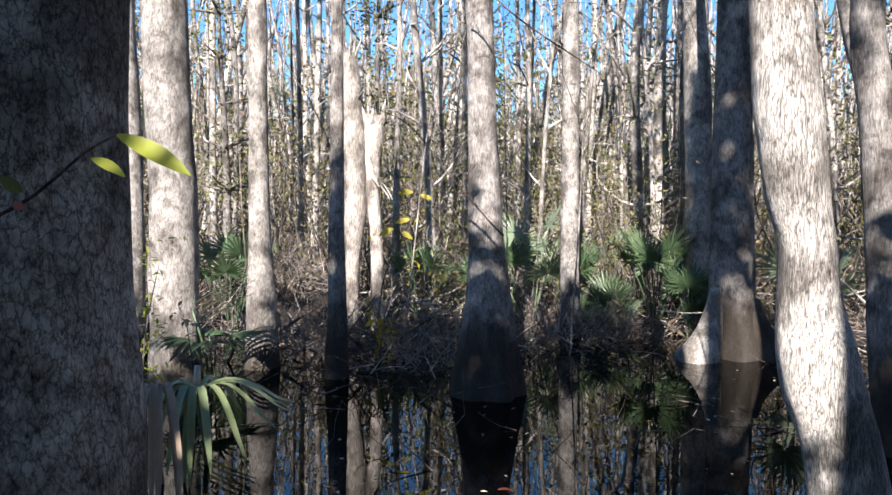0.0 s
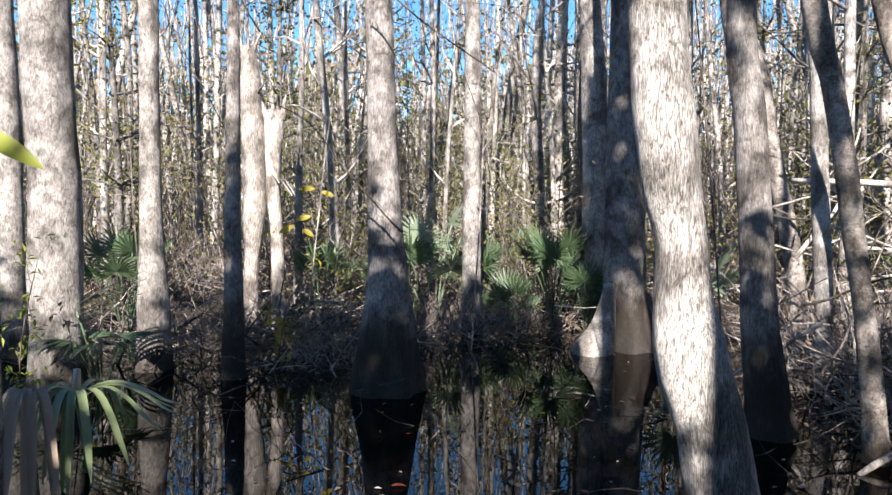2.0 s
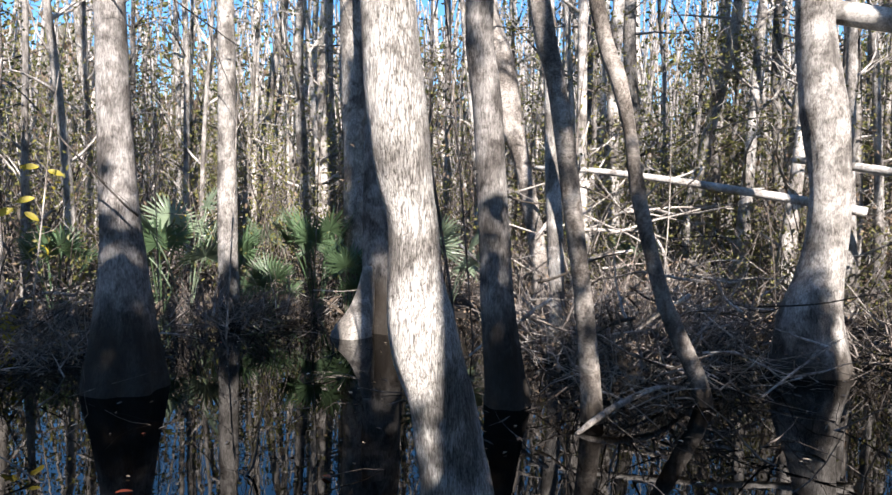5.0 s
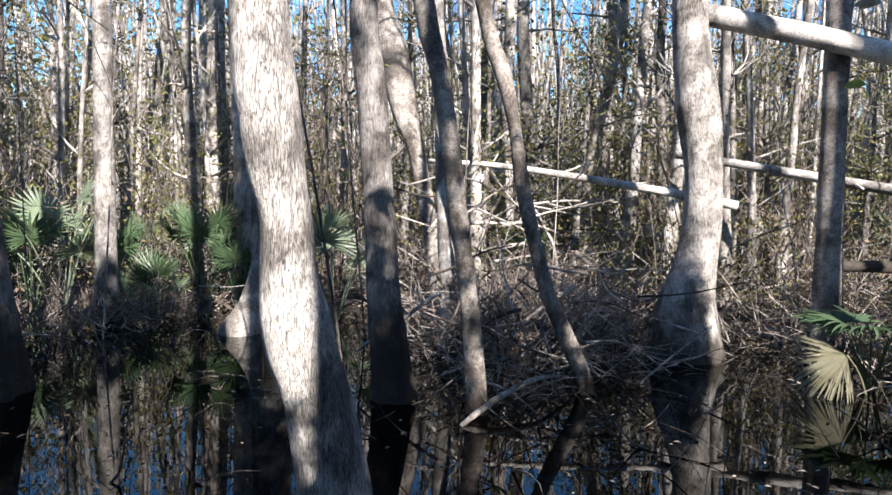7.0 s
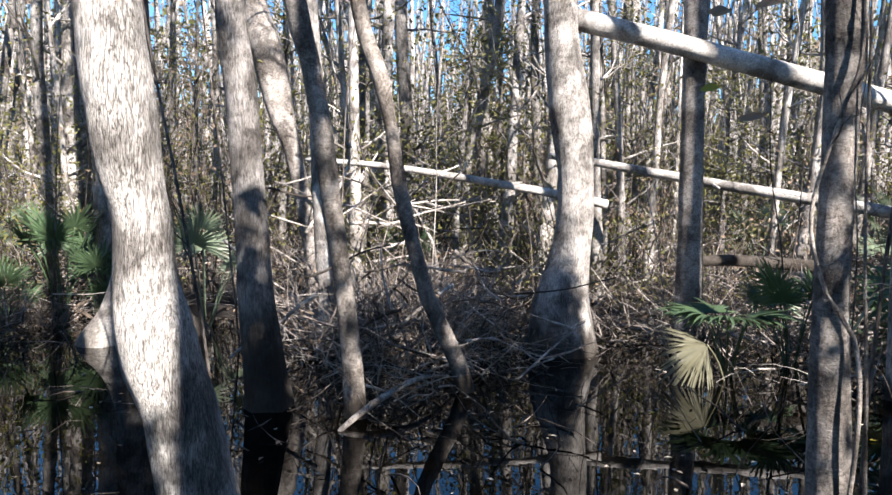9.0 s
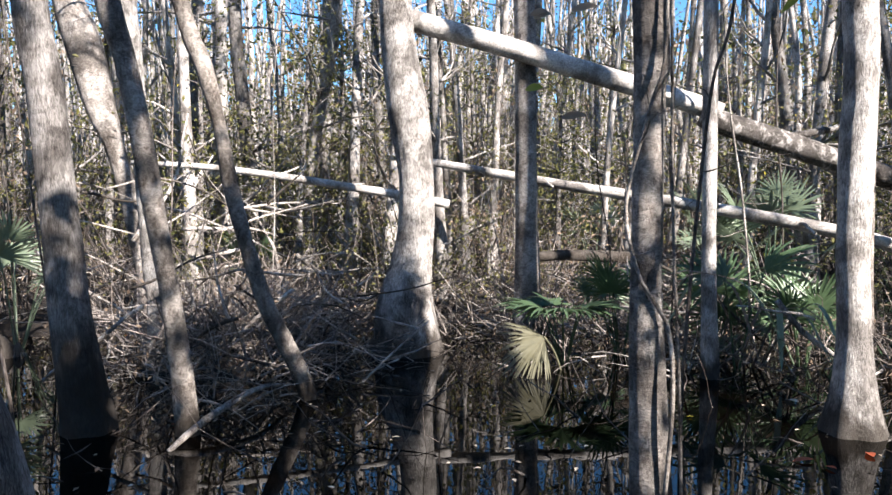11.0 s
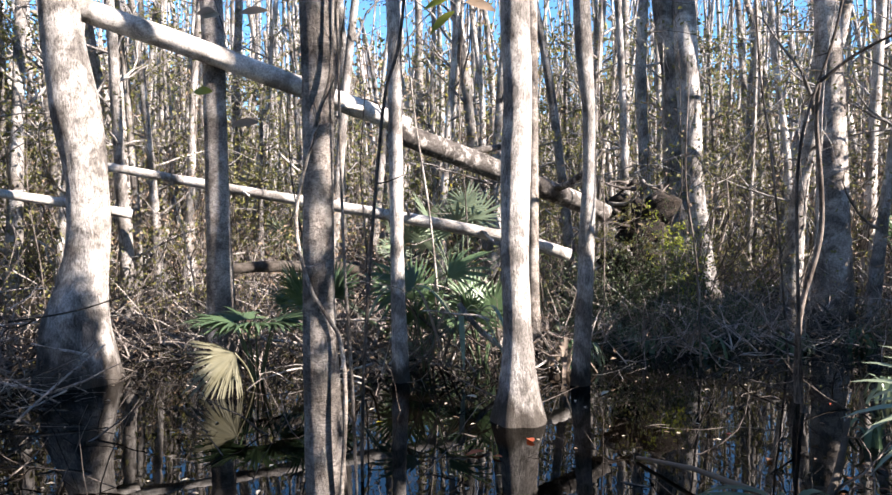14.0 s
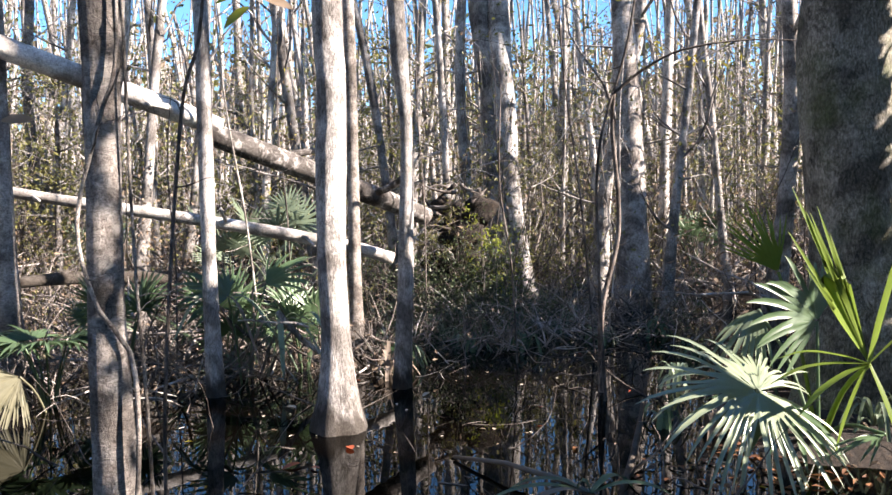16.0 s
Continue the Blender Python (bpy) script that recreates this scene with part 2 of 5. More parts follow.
TWIG_GREY = bark("grey_twig_bark", (0.07, 0.057, 0.05), (0.2, 0.172, 0.155), (0.44, 0.4, 0.37), (0.48, 0.445, 0.415), 0.2, (60, 60, 20), 0.4, 0.2, by_object=0.35)
FROND_GREEN = leafy("palmetto_green", (0.035, 0.07, 0.036), (0.115, 0.18, 0.09), 0.3, 0.36)
FROND_BLUE = leafy("palmetto_grey_green", (0.08, 0.12, 0.075), (0.24, 0.3, 0.2), 0.25, 0.3)
FROND_GLOSSY = leafy("palmetto_waxy_fan", (0.14, 0.185, 0.115), (0.31, 0.365, 0.24), 0.2, 0.28, shine=1.0)
FROND_LIME = leafy("palmetto_bright_green", (0.07, 0.13, 0.02), (0.2, 0.27, 0.05), 0.5, 0.35)
FROND_PALE = leafy("palmetto_pale_green", (0.1, 0.145, 0.065), (0.27, 0.33, 0.17), 0.35, 0.3, shine=0.7)
FROND_YELLOW = leafy("palmetto_yellowing", (0.11, 0.105, 0.062), (0.29, 0.28, 0.185), 0.3, 0.5)
FROND_STRAW = leafy("palmetto_straw", (0.17, 0.125, 0.09), (0.44, 0.36, 0.28), 0.25, 0.75)
FROND_DEAD = leafy("palmetto_dead", (0.09, 0.07, 0.052), (0.25, 0.2, 0.155), 0.2, 0.75)
LEAF_OLIVE = leafy("olive_leaves", (0.05, 0.065, 0.022), (0.24, 0.225, 0.075), 0.45)
LEAF_DARK = leafy("dark_evergreen_leaves", (0.022, 0.036, 0.016), (0.085, 0.115, 0.05), 0.3, 0.42)
LEAF_YELLOW = leafy("yellow_leaves", (0.3, 0.26, 0.03), (0.5, 0.42, 0.05), 0.5)
LEAF_LIME = leafy("lime_leaves", (0.16, 0.22, 0.025), (0.36, 0.38, 0.06), 0.5, scale=40)
LEAF_DRY = leafy("dry_leaves", (0.13, 0.09, 0.06), (0.36, 0.27, 0.19), 0.35, 0.7)
LEAF_RED = leafy("red_leaves", (0.3, 0.05, 0.02), (0.5, 0.12, 0.05), 0.3, 0.6)
LEAF_RUST = leafy("rust_brown_leaves", (0.09, 0.036, 0.016), (0.22, 0.1, 0.04), 0.25, 0.5)
LEAF_PALE = leafy("pale_dead_leaves", (0.3, 0.24, 0.17), (0.55, 0.48, 0.38), 0.2, 0.7)
SOIL = litter_soil("leaf_litter_soil")
TREELINE = bark("distant_treeline", (0.1, 0.085, 0.07), (0.22, 0.2, 0.17), (0.42, 0.39, 0.35), (0.16, 0.17, 0.09), 0.5, (2.2, 2.2, 0.15), 0.6, 0.2, 0.04)
WATER = still_water("dark_swamp_water")


# ---- mesh helpers ----
def unit(v):
    v = np.asarray(v, float)
    return v / (np.linalg.norm(v) + 1e-12)


class Build:
    """Collects vertices and faces of one part."""

    def __init__(self):
        self.v, self.f, self.n = [], [], 0

    def add(self, v, f):
        self.v.append(np.asarray(v, float))
        self.f.extend([tuple(i + self.n for i in q) for q in f])
        self.n += len(v)

    def tube(self, pts, rad, seg=6, rough=0.0, flute=0.0, flute_top=0.7, lobes=5, seed=0.0, cap=True):
        pts, rad = np.asarray(pts, float), np.asarray(rad, float)
        n = len(pts)
        tan = np.gradient(pts, axis=0)
        tan /= np.linalg.norm(tan, axis=1)[:, None] + 1e-12
        u = unit(np.cross(tan[0], (0.31, 0.95, 0.07)))
        ang = np.arange(seg) * 2 * math.pi / seg
        rings = []
        for i in range(n):
            u = unit(u - tan[i] * (u @ tan[i]))
            w = np.cross(tan[i], u)
            r = np.full(seg, rad[i])
            if rough:
                r = r * np.array([1 + rough * (noise.noise((3 * math.cos(a) + seed, 3 * math.sin(a), pts[i][2] * 2.2)) + 0.5 * noise.noise((7 * math.cos(a), 7 * math.sin(a) + seed, pts[i][2] * 7))) for a in ang])
            if flute:
                k = flute * max(0.0, 1 - max(0.0, pts[i][2]) / flute_top) ** 2
                r = r * (1 + k * (np.cos(lobes * ang + seed) * 0.6 + 0.4 * np.cos((lobes + 2) * ang + 2 * seed)))
            rings.append(pts[i] + np.outer(np.cos(ang) * r, u) + np.outer(np.sin(ang) * r, w))
        f = []
        for i in range(n - 1):
            a, b = i * seg, (i + 1) * seg
            f += [(a + j, a + (j + 1) % seg, b + (j + 1) % seg, b + j) for j in range(seg)]
        if cap:
            f.append(tuple(range((n - 1) * seg, n * seg)))
            f.append(tuple(range(seg - 1, -1, -1)))
        self.add(np.concatenate(rings), f)
        return self

    def leaf(self, base, way, up, length, width, bend=0.15):
        base, way = np.asarray(base, float), unit(way)
        side = unit(np.cross(way, up))
        nrm = np.cross(side, way)
        mid = base + way * length * 0.45 + nrm * length * bend * 0.5
        tip = base + way * length - nrm * length * bend
        self.add([base, mid + side * width / 2, tip, mid - side * width / 2], [(0, 1, 2), (0, 2, 3)])

    def blade(self, base, way, nrm, length, width, droop, fold=0.25, steps=5, start=0.0):
        """A folded, tapering strip of a fan leaf that bends towards -z as it goes out."""
        p, way, nrm = np.asarray(base, float), unit(way), unit(nrm)
        v = []
        for i in range(steps + 1):
            s = i / steps
            side = unit(np.cross(way, nrm))
            w = width * (0.25 + 0.75 * min(1, s * 2.2)) * (1 - max(0, s - 0.45) / 0.55) ** 0.8 + 0.002
            v += [p + side * w / 2 + nrm * w * fold, p, p - side * w / 2 + nrm * w * fold]
            p = p + way * length / steps
            way = unit(way + np.array((0, 0, -droop / steps * (0.4 + 2.0 * s))))
            nrm = unit(nrm - way * (nrm @ way))
        f = []
        for i in range(steps):
            a = 3 * i
            f += [(a, a + 1, a + 4, a + 3), (a + 1, a + 2, a + 5, a + 4)]
        self.add(v, f)


def part(name, b, material, parent=None, label="", smooth=True, kind=""):
    me = bpy.data.meshes.new(name)
    me.from_pydata(np.concatenate(b.v).tolist(), [], b.f)
    me.materials.append(material)
    if smooth:
        me.polygons.foreach_set("use_smooth", np.ones(len(me.polygons), bool))
    me.update()
    ob = new(name, me)
    if parent is not None:
        ob.parent = parent
    return tagged(ob, label, kind=kind)


def thing(name, at, label, category, group="", kind=""):
    e = new(name)
    e.empty_display_size = 0.1
    e.matrix_basis = Matrix.Translation(at)
    return tagged(e, label, category, group, kind)


def smooth_path(ctrl, step):
    """Catmull-Rom through the control rows, resampled evenly."""
    c = np.asarray(ctrl, float)
    c = np.vstack([2 * c[0] - c[1], c, 2 * c[-1] - c[-2]])
    out = []
    for i in range(1, len(c) - 2):
        k = max(2, int(np.linalg.norm(c[i + 1, :3] - c[i, :3]) / step))
        for s in np.arange(k) / k:
            a, b, d, e = c[i - 1], c[i], c[i + 1], c[i + 2]
            out.append(0.5 * (2 * b + (d - a) * s + (2 * a - 5 * b + 4 * d - e) * s ** 2 + (3 * b - a - 3 * d + e) * s ** 3))
    out.append(c[-2])
    return np.array(out)


def wander(rng, start, way, length, steps, wild, lift=0.0):
    p, w, out = np.asarray(start, float), unit(way), []
    for i in range(steps + 1):
        out.append(p.copy())
        w = unit(w + rng.normal(0, wild, 3) + np.array((0, 0, lift)))
        p = p + w * length / steps
    return np.array(out)


# ---- ground and water ----
def step(a, b, x):
    s = min(1.0, max(0.0, (x - a) / (b - a)))
    return s * s * (3 - 2 * s)


MOUNDS = [(6.4, 7.6, 1.7, 0.55), (5.3, 6.2, 1.0, 0.4), (8.6, 2.4, 1.2, 0.4), (-2.9, 4.4, 1.0, 0.45), (-1.5, 2.2, 0.9, 0.5), (6.7, -3.2, 1.7, 0.55), (-1.0, 9.6, 1.3, 0.45), (12.2, -0.1, 1.0, 0.85), (9.5, 4.9, 1.1, 0.5), (5.3, -2.3, 0.9, 0.12)]


def ground_z(x, y):
    r = math.hypot(x - 0.5, y)
    far = 9.8 + 4.2 * step(62, 84, math.degrees(math.atan2(x - 0.5, y)))
    z = -0.4 + 0.62 * step(far, far + 3.2, r + 1.2 * noise.noise((x * 0.3, y * 0.3, 3)))
    for mx, my, mr, mh in MOUNDS:
        z += mh * math.exp(-((x - mx) ** 2 + (y - my) ** 2) / (mr * mr) * 1.4)
    z += 0.7 * step(0.2, -1.2, y + 0.7 * x)
    return z + 0.09 * noise.noise((x * 0.9, y * 0.9, 0)) + 0.05 * noise.noise((x * 3, y * 3, 7))


def sheet(name, size, count, height, material):
    """One sheet that is fine in the middle and reaches the horizon."""
    s = np.linspace(-1, 1, count)
    s = np.sign(s) * (np.abs(s) * 0.045 + np.abs(s) ** 7 * 0.955) * size
    v = [(x, y, height(x, y)) for y in s + 4 for x in s + 4]
    f = [(j * count + i, j * count + i + 1, (j + 1) * count + i + 1, (j + 1) * count + i) for j in range(count - 1) for i in range(count - 1)]
    b = Build()
    b.add(v, f)
    return part(name, b, material)


tagged(sheet("ground", 1200, 220, ground_z, SOIL), "dark muddy swamp floor with brown leaf litter", "ground", kind="structure")
b = Build()
s = np.linspace(-90, 90, 41)
b.add([(x, y, 0) for y in s for x in s], [(j * 41 + i, j * 41 + i + 1, (j + 1) * 41 + i + 1, (j + 1) * 41 + i) for j in range(40) for i in range(40)])
tagged(part("water", b, WATER), "still black swamp water mirroring trunks and blue sky", "water", kind="structure")


# ---- the trees that stand in the water ----
def limb_set(rng, top, r, count, reach, leaves, leaf_size):
    """Bare, forking limbs round the upper trunk, and their few leaves."""
    wood, green = Build(), Build()
    for i in range(count):
        a, k = rng.uniform(0, 6.28), rng.uniform(0.35, 1.0)
        p0 = top[int(k * (len(top) - 1))]
        w = np.array((math.cos(a), math.sin(a), rng.uniform(0.3, 0.9)))
        pts = wander(rng, p0, w, reach * rng.uniform(0.6, 1.2), 6, 0.18, 0.04)
        wood.tube(pts, np.linspace(r * rng.uniform(0.25, 0.45), 0.008, 7), 5)
        for _ in range(4):
            q = pts[rng.integers(2, 7)]
            tw = wander(rng, q, rng.normal(0, 1, 3) + np.array((0, 0, 0.5)), reach * 0.4, 4, 0.25)
            wood.tube(tw, np.linspace(0.012, 0.003, 5), 3, cap=False)
            for _ in range(leaves):
                c = tw[rng.integers(1, 5)] + rng.normal(0, 0.22, 3)
                green.leaf(c, rng.normal(0, 1, 3), rng.normal(0, 1, 3), leaf_size * rng.uniform(0.6, 1.3), leaf_size * 0.45)
    return wood, green


def big_tree(name, ctrl, material, label, height=14.0, seg=20, flute=0.12, lobes=5, leaves=30, seed=1, rough=0.07, category="tree", broken=False, limbs=12):
    rng = np.random.default_rng(seed)
    c = np.asarray(ctrl, float)
    base = c[0, :3].copy()
    low = c[0].copy()
    low[2], low[3] = -0.55, c[0, 3] * 1.12
    rows = [low] + list(c)
    if not broken:
        way = unit(c[-1, :3] - c[-2, :3])
        p, r = c[-1, :3].copy(), c[-1, 3]
        k = (height - p[2]) / 4
        for i in range(4):
            way = unit(way * 0.6 + np.array((0, 0, 0.55)) + rng.normal(0, 0.04, 3))
            p = p + way * k
            rows.append(np.array((*p, r * (1 - 0.17 * (i + 1)))))
    base[2] = 0
    path = smooth_path(rows, 0.16)
    path[:, :3] -= base
    e = thing(name, base, label, category)
    t = Build().tube(path[:, :3], np.maximum(path[:, 3], 0.01), seg, rough, flute, 0.9, lobes, seed * 1.7)
    part("trunk", t, material, e)
    if not broken:
        top = path[path[:, 2] > height * 0.45][:, :3]
        wood, green = limb_set(rng, top, c[-1, 3], limbs, 2.2, leaves, 0.11)
        part("limbs", wood, BARK_GREY, e, kind="stuff")
        part("leaves", green, LEAF_OLIVE, e, "sparse olive leaves", smooth=False, kind="stuff")
    else:
        for i in range(5):
            a = i * 1.3 + seed
            r = c[-1, 3] * 0.75
            p = path[-1, :3] + np.array((r * math.cos(a), r * math.sin(a), -0.12))
            spike = wander(rng, p, (0.15 * math.cos(a), 0.15 * math.sin(a), 1), rng.uniform(0.2, 0.5), 3, 0.08)
            part("splinter", Build().tube(spike, [r * 0.45, r * 0.36, r * 0.22, 0.006], 5, 0.2, seed=i), material, e)
        for i in range(3):
            q = path[rng.integers(len(path) // 2, len(path) - 1), :3]
            part("stub", Build().tube(wander(rng, q, rng.normal(0, 1, 3) + np.array((0, 0, 0.5)), 0.45, 3, 0.15), [0.04, 0.03, 0.02, 0.012], 6, 0.1, seed=i), material, e)
    return e


big_tree('tree', [(-1.35, 2.29, 0.87, 0.365), (-1.35, 2.31, 1.55, 0.326), (-1.35, 2.33, 2.00, 0.308), (-1.36, 2.35, 2.46, 0.315)],
         BARK_DARK, 'dark plated bark trunk standing close beside the path, in shade', seed=1, seg=40, flute=0.06, height=13, rough=0.05)
big_tree('tree', [(-2.83, 7.53, 0.00, 0.281), (-2.84, 7.55, 0.45, 0.251), (-2.86, 7.58, 1.17, 0.251), (-2.86, 7.62, 2.01, 0.239), (-2.90, 7.64, 2.54, 0.233), (-2.97, 7.70, 4.04, 0.233)],
         BARK_PALE, 'pale grey tupelo trunk with a peeling scar, beside a palmetto', seed=2, seg=26)
big_tree('tree', [(-4.02, 9.31, 0.05, 0.142), (-4.03, 9.33, 0.54, 0.134), (-4.07, 9.38, 1.60, 0.152), (-4.14, 9.45, 3.02, 0.170), (-4.23, 9.52, 4.43, 0.166)],
         BARK_PALE, 'pale slim trunk with a mottled bark behind a tupelo', seed=3)
big_tree('tree', [(-2.16, 8.44, 0.04, 0.200), (-2.16, 8.47, 0.84, 0.167), (-2.19, 8.50, 1.64, 0.127), (-2.21, 8.56, 2.97, 0.110), (-2.23, 8.61, 4.31, 0.110)],
         BARK_PALE, 'slender pale trunk with a swollen shaded foot', seed=4, flute=0.15)
big_tree('tree', [(-1.20, 7.93, 0.02, 0.138), (-1.20, 7.96, 0.64, 0.110), (-1.21, 8.00, 1.65, 0.088), (-1.21, 8.05, 2.91, 0.075), (-1.22, 8.11, 4.16, 0.063)],
         BARK_GREY, 'thin dark shaded trunk standing in black water', seed=5)
big_tree('snag', [(-1.35, 10.34, 0.02, 0.114), (-1.35, 10.38, 0.96, 0.098), (-1.30, 10.42, 2.02, 0.164), (-1.34, 10.47, 3.25, 0.155), (-1.40, 10.51, 4.11, 0.098)],
         WOOD_DEAD, 'broken dead snag bleached pale by the sun', seed=6, broken=True, rough=0.16, category='dead tree')
big_tree('snag', [(-0.97, 10.34, 0.07, 0.114), (-0.98, 10.35, 0.31, 0.094), (-1.00, 10.40, 1.45, 0.090), (-1.06, 10.43, 2.27, 0.106), (-1.03, 10.47, 3.21, 0.155)],
         WOOD_DEAD, 'short broken snag leaning against a taller one', seed=7, broken=True, rough=0.18, category='dead tree')
big_tree('tree', [(0.42, 7.23, 0.01, 0.375), (0.43, 7.24, 0.29, 0.335), (0.43, 7.25, 0.62, 0.280), (0.43, 7.27, 0.92, 0.232), (0.42, 7.29, 1.28, 0.198), (0.40, 7.30, 1.67, 0.170), (0.36, 7.35, 2.81, 0.143), (0.32, 7.40, 3.96, 0.138)],
         BARK_GREY, 'grey tupelo with a flared fluted base in the water', seed=8, seg=26, flute=0.16)
big_tree('tree', [(1.84, 10.64, 0.03, 0.156), (1.83, 10.69, 1.29, 0.139), (1.84, 10.77, 3.31, 0.126), (1.83, 10.84, 4.99, 0.114)],
         BARK_PALE, 'pale grey trunk among palmettos on the bank', seed=9)
big_tree('tree', [(3.69, 9.24, 0.03, 0.366), (3.68, 9.25, 0.48, 0.292), (3.68, 9.29, 1.29, 0.274), (3.68, 9.35, 2.75, 0.245), (3.68, 9.42, 4.57, 0.194)],
         BARK_GREY, 'shaded grey cypress trunk with a white buttress root', seed=10, seg=28, flute=0.2, lobes=4)
big_tree('tree', [(3.93, 11.24, 0.03, 0.222), (3.93, 11.28, 1.18, 0.191), (3.94, 11.34, 2.51, 0.200), (3.92, 11.40, 3.84, 0.209), (3.85, 11.45, 5.18, 0.169)],
         BARK_PALE, 'sunlit pale trunk behind a palmetto clump', seed=11)
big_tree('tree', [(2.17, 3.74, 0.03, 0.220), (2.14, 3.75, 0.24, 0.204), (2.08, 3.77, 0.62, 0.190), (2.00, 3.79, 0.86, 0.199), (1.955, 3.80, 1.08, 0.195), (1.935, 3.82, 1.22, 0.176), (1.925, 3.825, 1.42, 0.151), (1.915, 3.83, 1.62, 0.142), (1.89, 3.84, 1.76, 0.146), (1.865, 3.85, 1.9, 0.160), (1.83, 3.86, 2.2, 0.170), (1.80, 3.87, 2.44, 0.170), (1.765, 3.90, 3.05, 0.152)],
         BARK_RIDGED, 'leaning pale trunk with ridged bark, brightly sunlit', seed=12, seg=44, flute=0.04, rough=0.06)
big_tree('tree', [(3.46, 5.43, 0.02, 0.207), (3.44, 5.44, 0.24, 0.178), (3.39, 5.49, 0.82, 0.151), (3.36, 5.54, 1.60, 0.134), (3.32, 5.61, 2.57, 0.129), (3.26, 5.68, 3.55, 0.122)],
         BARK_GREY, 'grey trunk widening into the dark water', seed=13, seg=26)
big_tree('tree', [(4.89, 6.77, 0.03, 0.161), (4.88, 6.81, 0.57, 0.087), (4.86, 6.85, 1.26, 0.093), (4.84, 6.91, 2.19, 0.084), (4.82, 6.97, 3.24, 0.078), (4.79, 7.03, 4.05, 0.087)],
         BARK_WHITE, 'slim pale trunk with a dark foot', seed=14)
big_tree('tree', [(3.85, 4.72, 0.02, 0.089), (3.81, 4.77, 0.74, 0.078), (3.76, 4.82, 1.27, 0.071), (3.71, 4.86, 1.71, 0.078), (3.65, 4.91, 2.28, 0.078), (3.57, 4.96, 2.81, 0.078), (3.46, 5.03, 3.39, 0.089)],
         BARK_BROWN, 'curved slender brown trunk rising out of brush', seed=15)
big_tree('tree', [(5.07, 4.74, 0.03, 0.078), (4.95, 4.86, 0.46, 0.078), (4.80, 4.98, 0.87, 0.072), (4.70, 5.09, 1.39, 0.065), (4.62, 5.18, 1.90, 0.070), (4.57, 5.25, 2.42, 0.057), (4.50, 5.34, 2.88, 0.078), (4.36, 5.49, 3.55, 0.070)],
         BARK_BROWN, 'thin crooked trunk leaning out over a brush pile', seed=16)
big_tree('tree', [(6.71, 10.01, 0.03, 0.140), (6.66, 10.13, 1.06, 0.140), (6.47, 10.36, 2.45, 0.136), (6.33, 10.51, 3.10, 0.211), (6.19, 10.67, 4.03, 0.257), (6.02, 10.86, 4.96, 0.211)],
         BARK_WARM, 'thick brown trunk leaning behind slim tupelos', seed=17)
big_tree('tree', [(7.14, 5.35, 0.05, 0.431), (7.15, 5.35, 0.17, 0.386), (7.16, 5.38, 0.55, 0.332), (7.24, 5.36, 0.94, 0.251), (7.33, 5.35, 1.46, 0.209), (7.37, 5.38, 2.10, 0.209), (7.33, 5.45, 2.74, 0.241), (7.29, 5.53, 3.38, 0.209), (7.28, 5.59, 4.02, 0.193)],
         BARK_PALE, 'bent sunlit tupelo with a bottle-shaped base', seed=18, seg=32, flute=0.05)
big_tree('tree', [(8.31, 4.42, 0.03, 0.204), (8.36, 4.45, 0.93, 0.149), (8.40, 4.49, 1.76, 0.138), (8.45, 4.53, 2.80, 0.128), (8.51, 4.59, 4.18, 0.128)],
         BARK_WARM, 'straight grey trunk beside a fallen log', seed=19, seg=22)
big_tree('tree', [(4.46, 1.37, 0.01, 0.124), (4.46, 1.38, 0.15, 0.110), (4.49, 1.42, 0.82, 0.097), (4.51, 1.44, 1.34, 0.083), (4.55, 1.45, 1.89, 0.081), (4.58, 1.46, 2.35, 0.084), (4.61, 1.47, 2.81, 0.100)],
         BARK_WARM, 'brown trunk wrapped by thin woody vines', seed=20, seg=32, flute=0.06)
big_tree('tree', [(7.89, 2.11, 0.02, 0.092), (7.93, 2.15, 1.00, 0.069), (7.97, 2.17, 1.86, 0.069), (8.02, 2.19, 2.72, 0.072), (8.07, 2.23, 3.87, 0.069)],
         BARK_WHITE, 'thin pale trunk standing in flooded brush', seed=21)
big_tree('tree', [(6.84, 0.74, 0.01, 0.236), (6.85, 0.74, 0.23, 0.177), (6.87, 0.75, 0.66, 0.118), (6.91, 0.78, 1.36, 0.116), (6.94, 0.78, 2.07, 0.125), (6.98, 0.77, 2.78, 0.118), (7.01, 0.80, 3.48, 0.125)],
         BARK_WHITE, 'pale trunk with flaky bark and a flared foot in water', seed=22, seg=28, flute=0.1)
big_tree('tree', [(9.85, 1.03, 0.03, 0.106), (9.90, 1.05, 0.96, 0.078), (9.99, 1.07, 2.94, 0.071), (10.06, 1.10, 4.35, 0.071)],
         BARK_BROWN, 'thin dark trunk behind a pale one', seed=23)
big_tree('tree', [(8.19, 0.34, 0.01, 0.100), (8.23, 0.31, 0.66, 0.083), (8.28, 0.28, 1.56, 0.077), (8.34, 0.27, 2.59, 0.063), (8.36, 0.32, 3.16, 0.085), (8.39, 0.36, 3.84, 0.085)],
         BARK_WHITE, 'wavy slender pale trunk rising from still water', seed=24, seg=18)
big_tree('tree', [(15.31, -1.16, -0.00, 0.366), (15.35, -1.06, 1.17, 0.301), (15.40, -0.96, 2.48, 0.235), (15.46, -0.86, 4.11, 0.219), (15.50, -0.64, 5.75, 0.219)],
         BARK_GREY, 'twin grey cypress trunk with a buttressed base', seed=25, seg=22, flute=0.2)
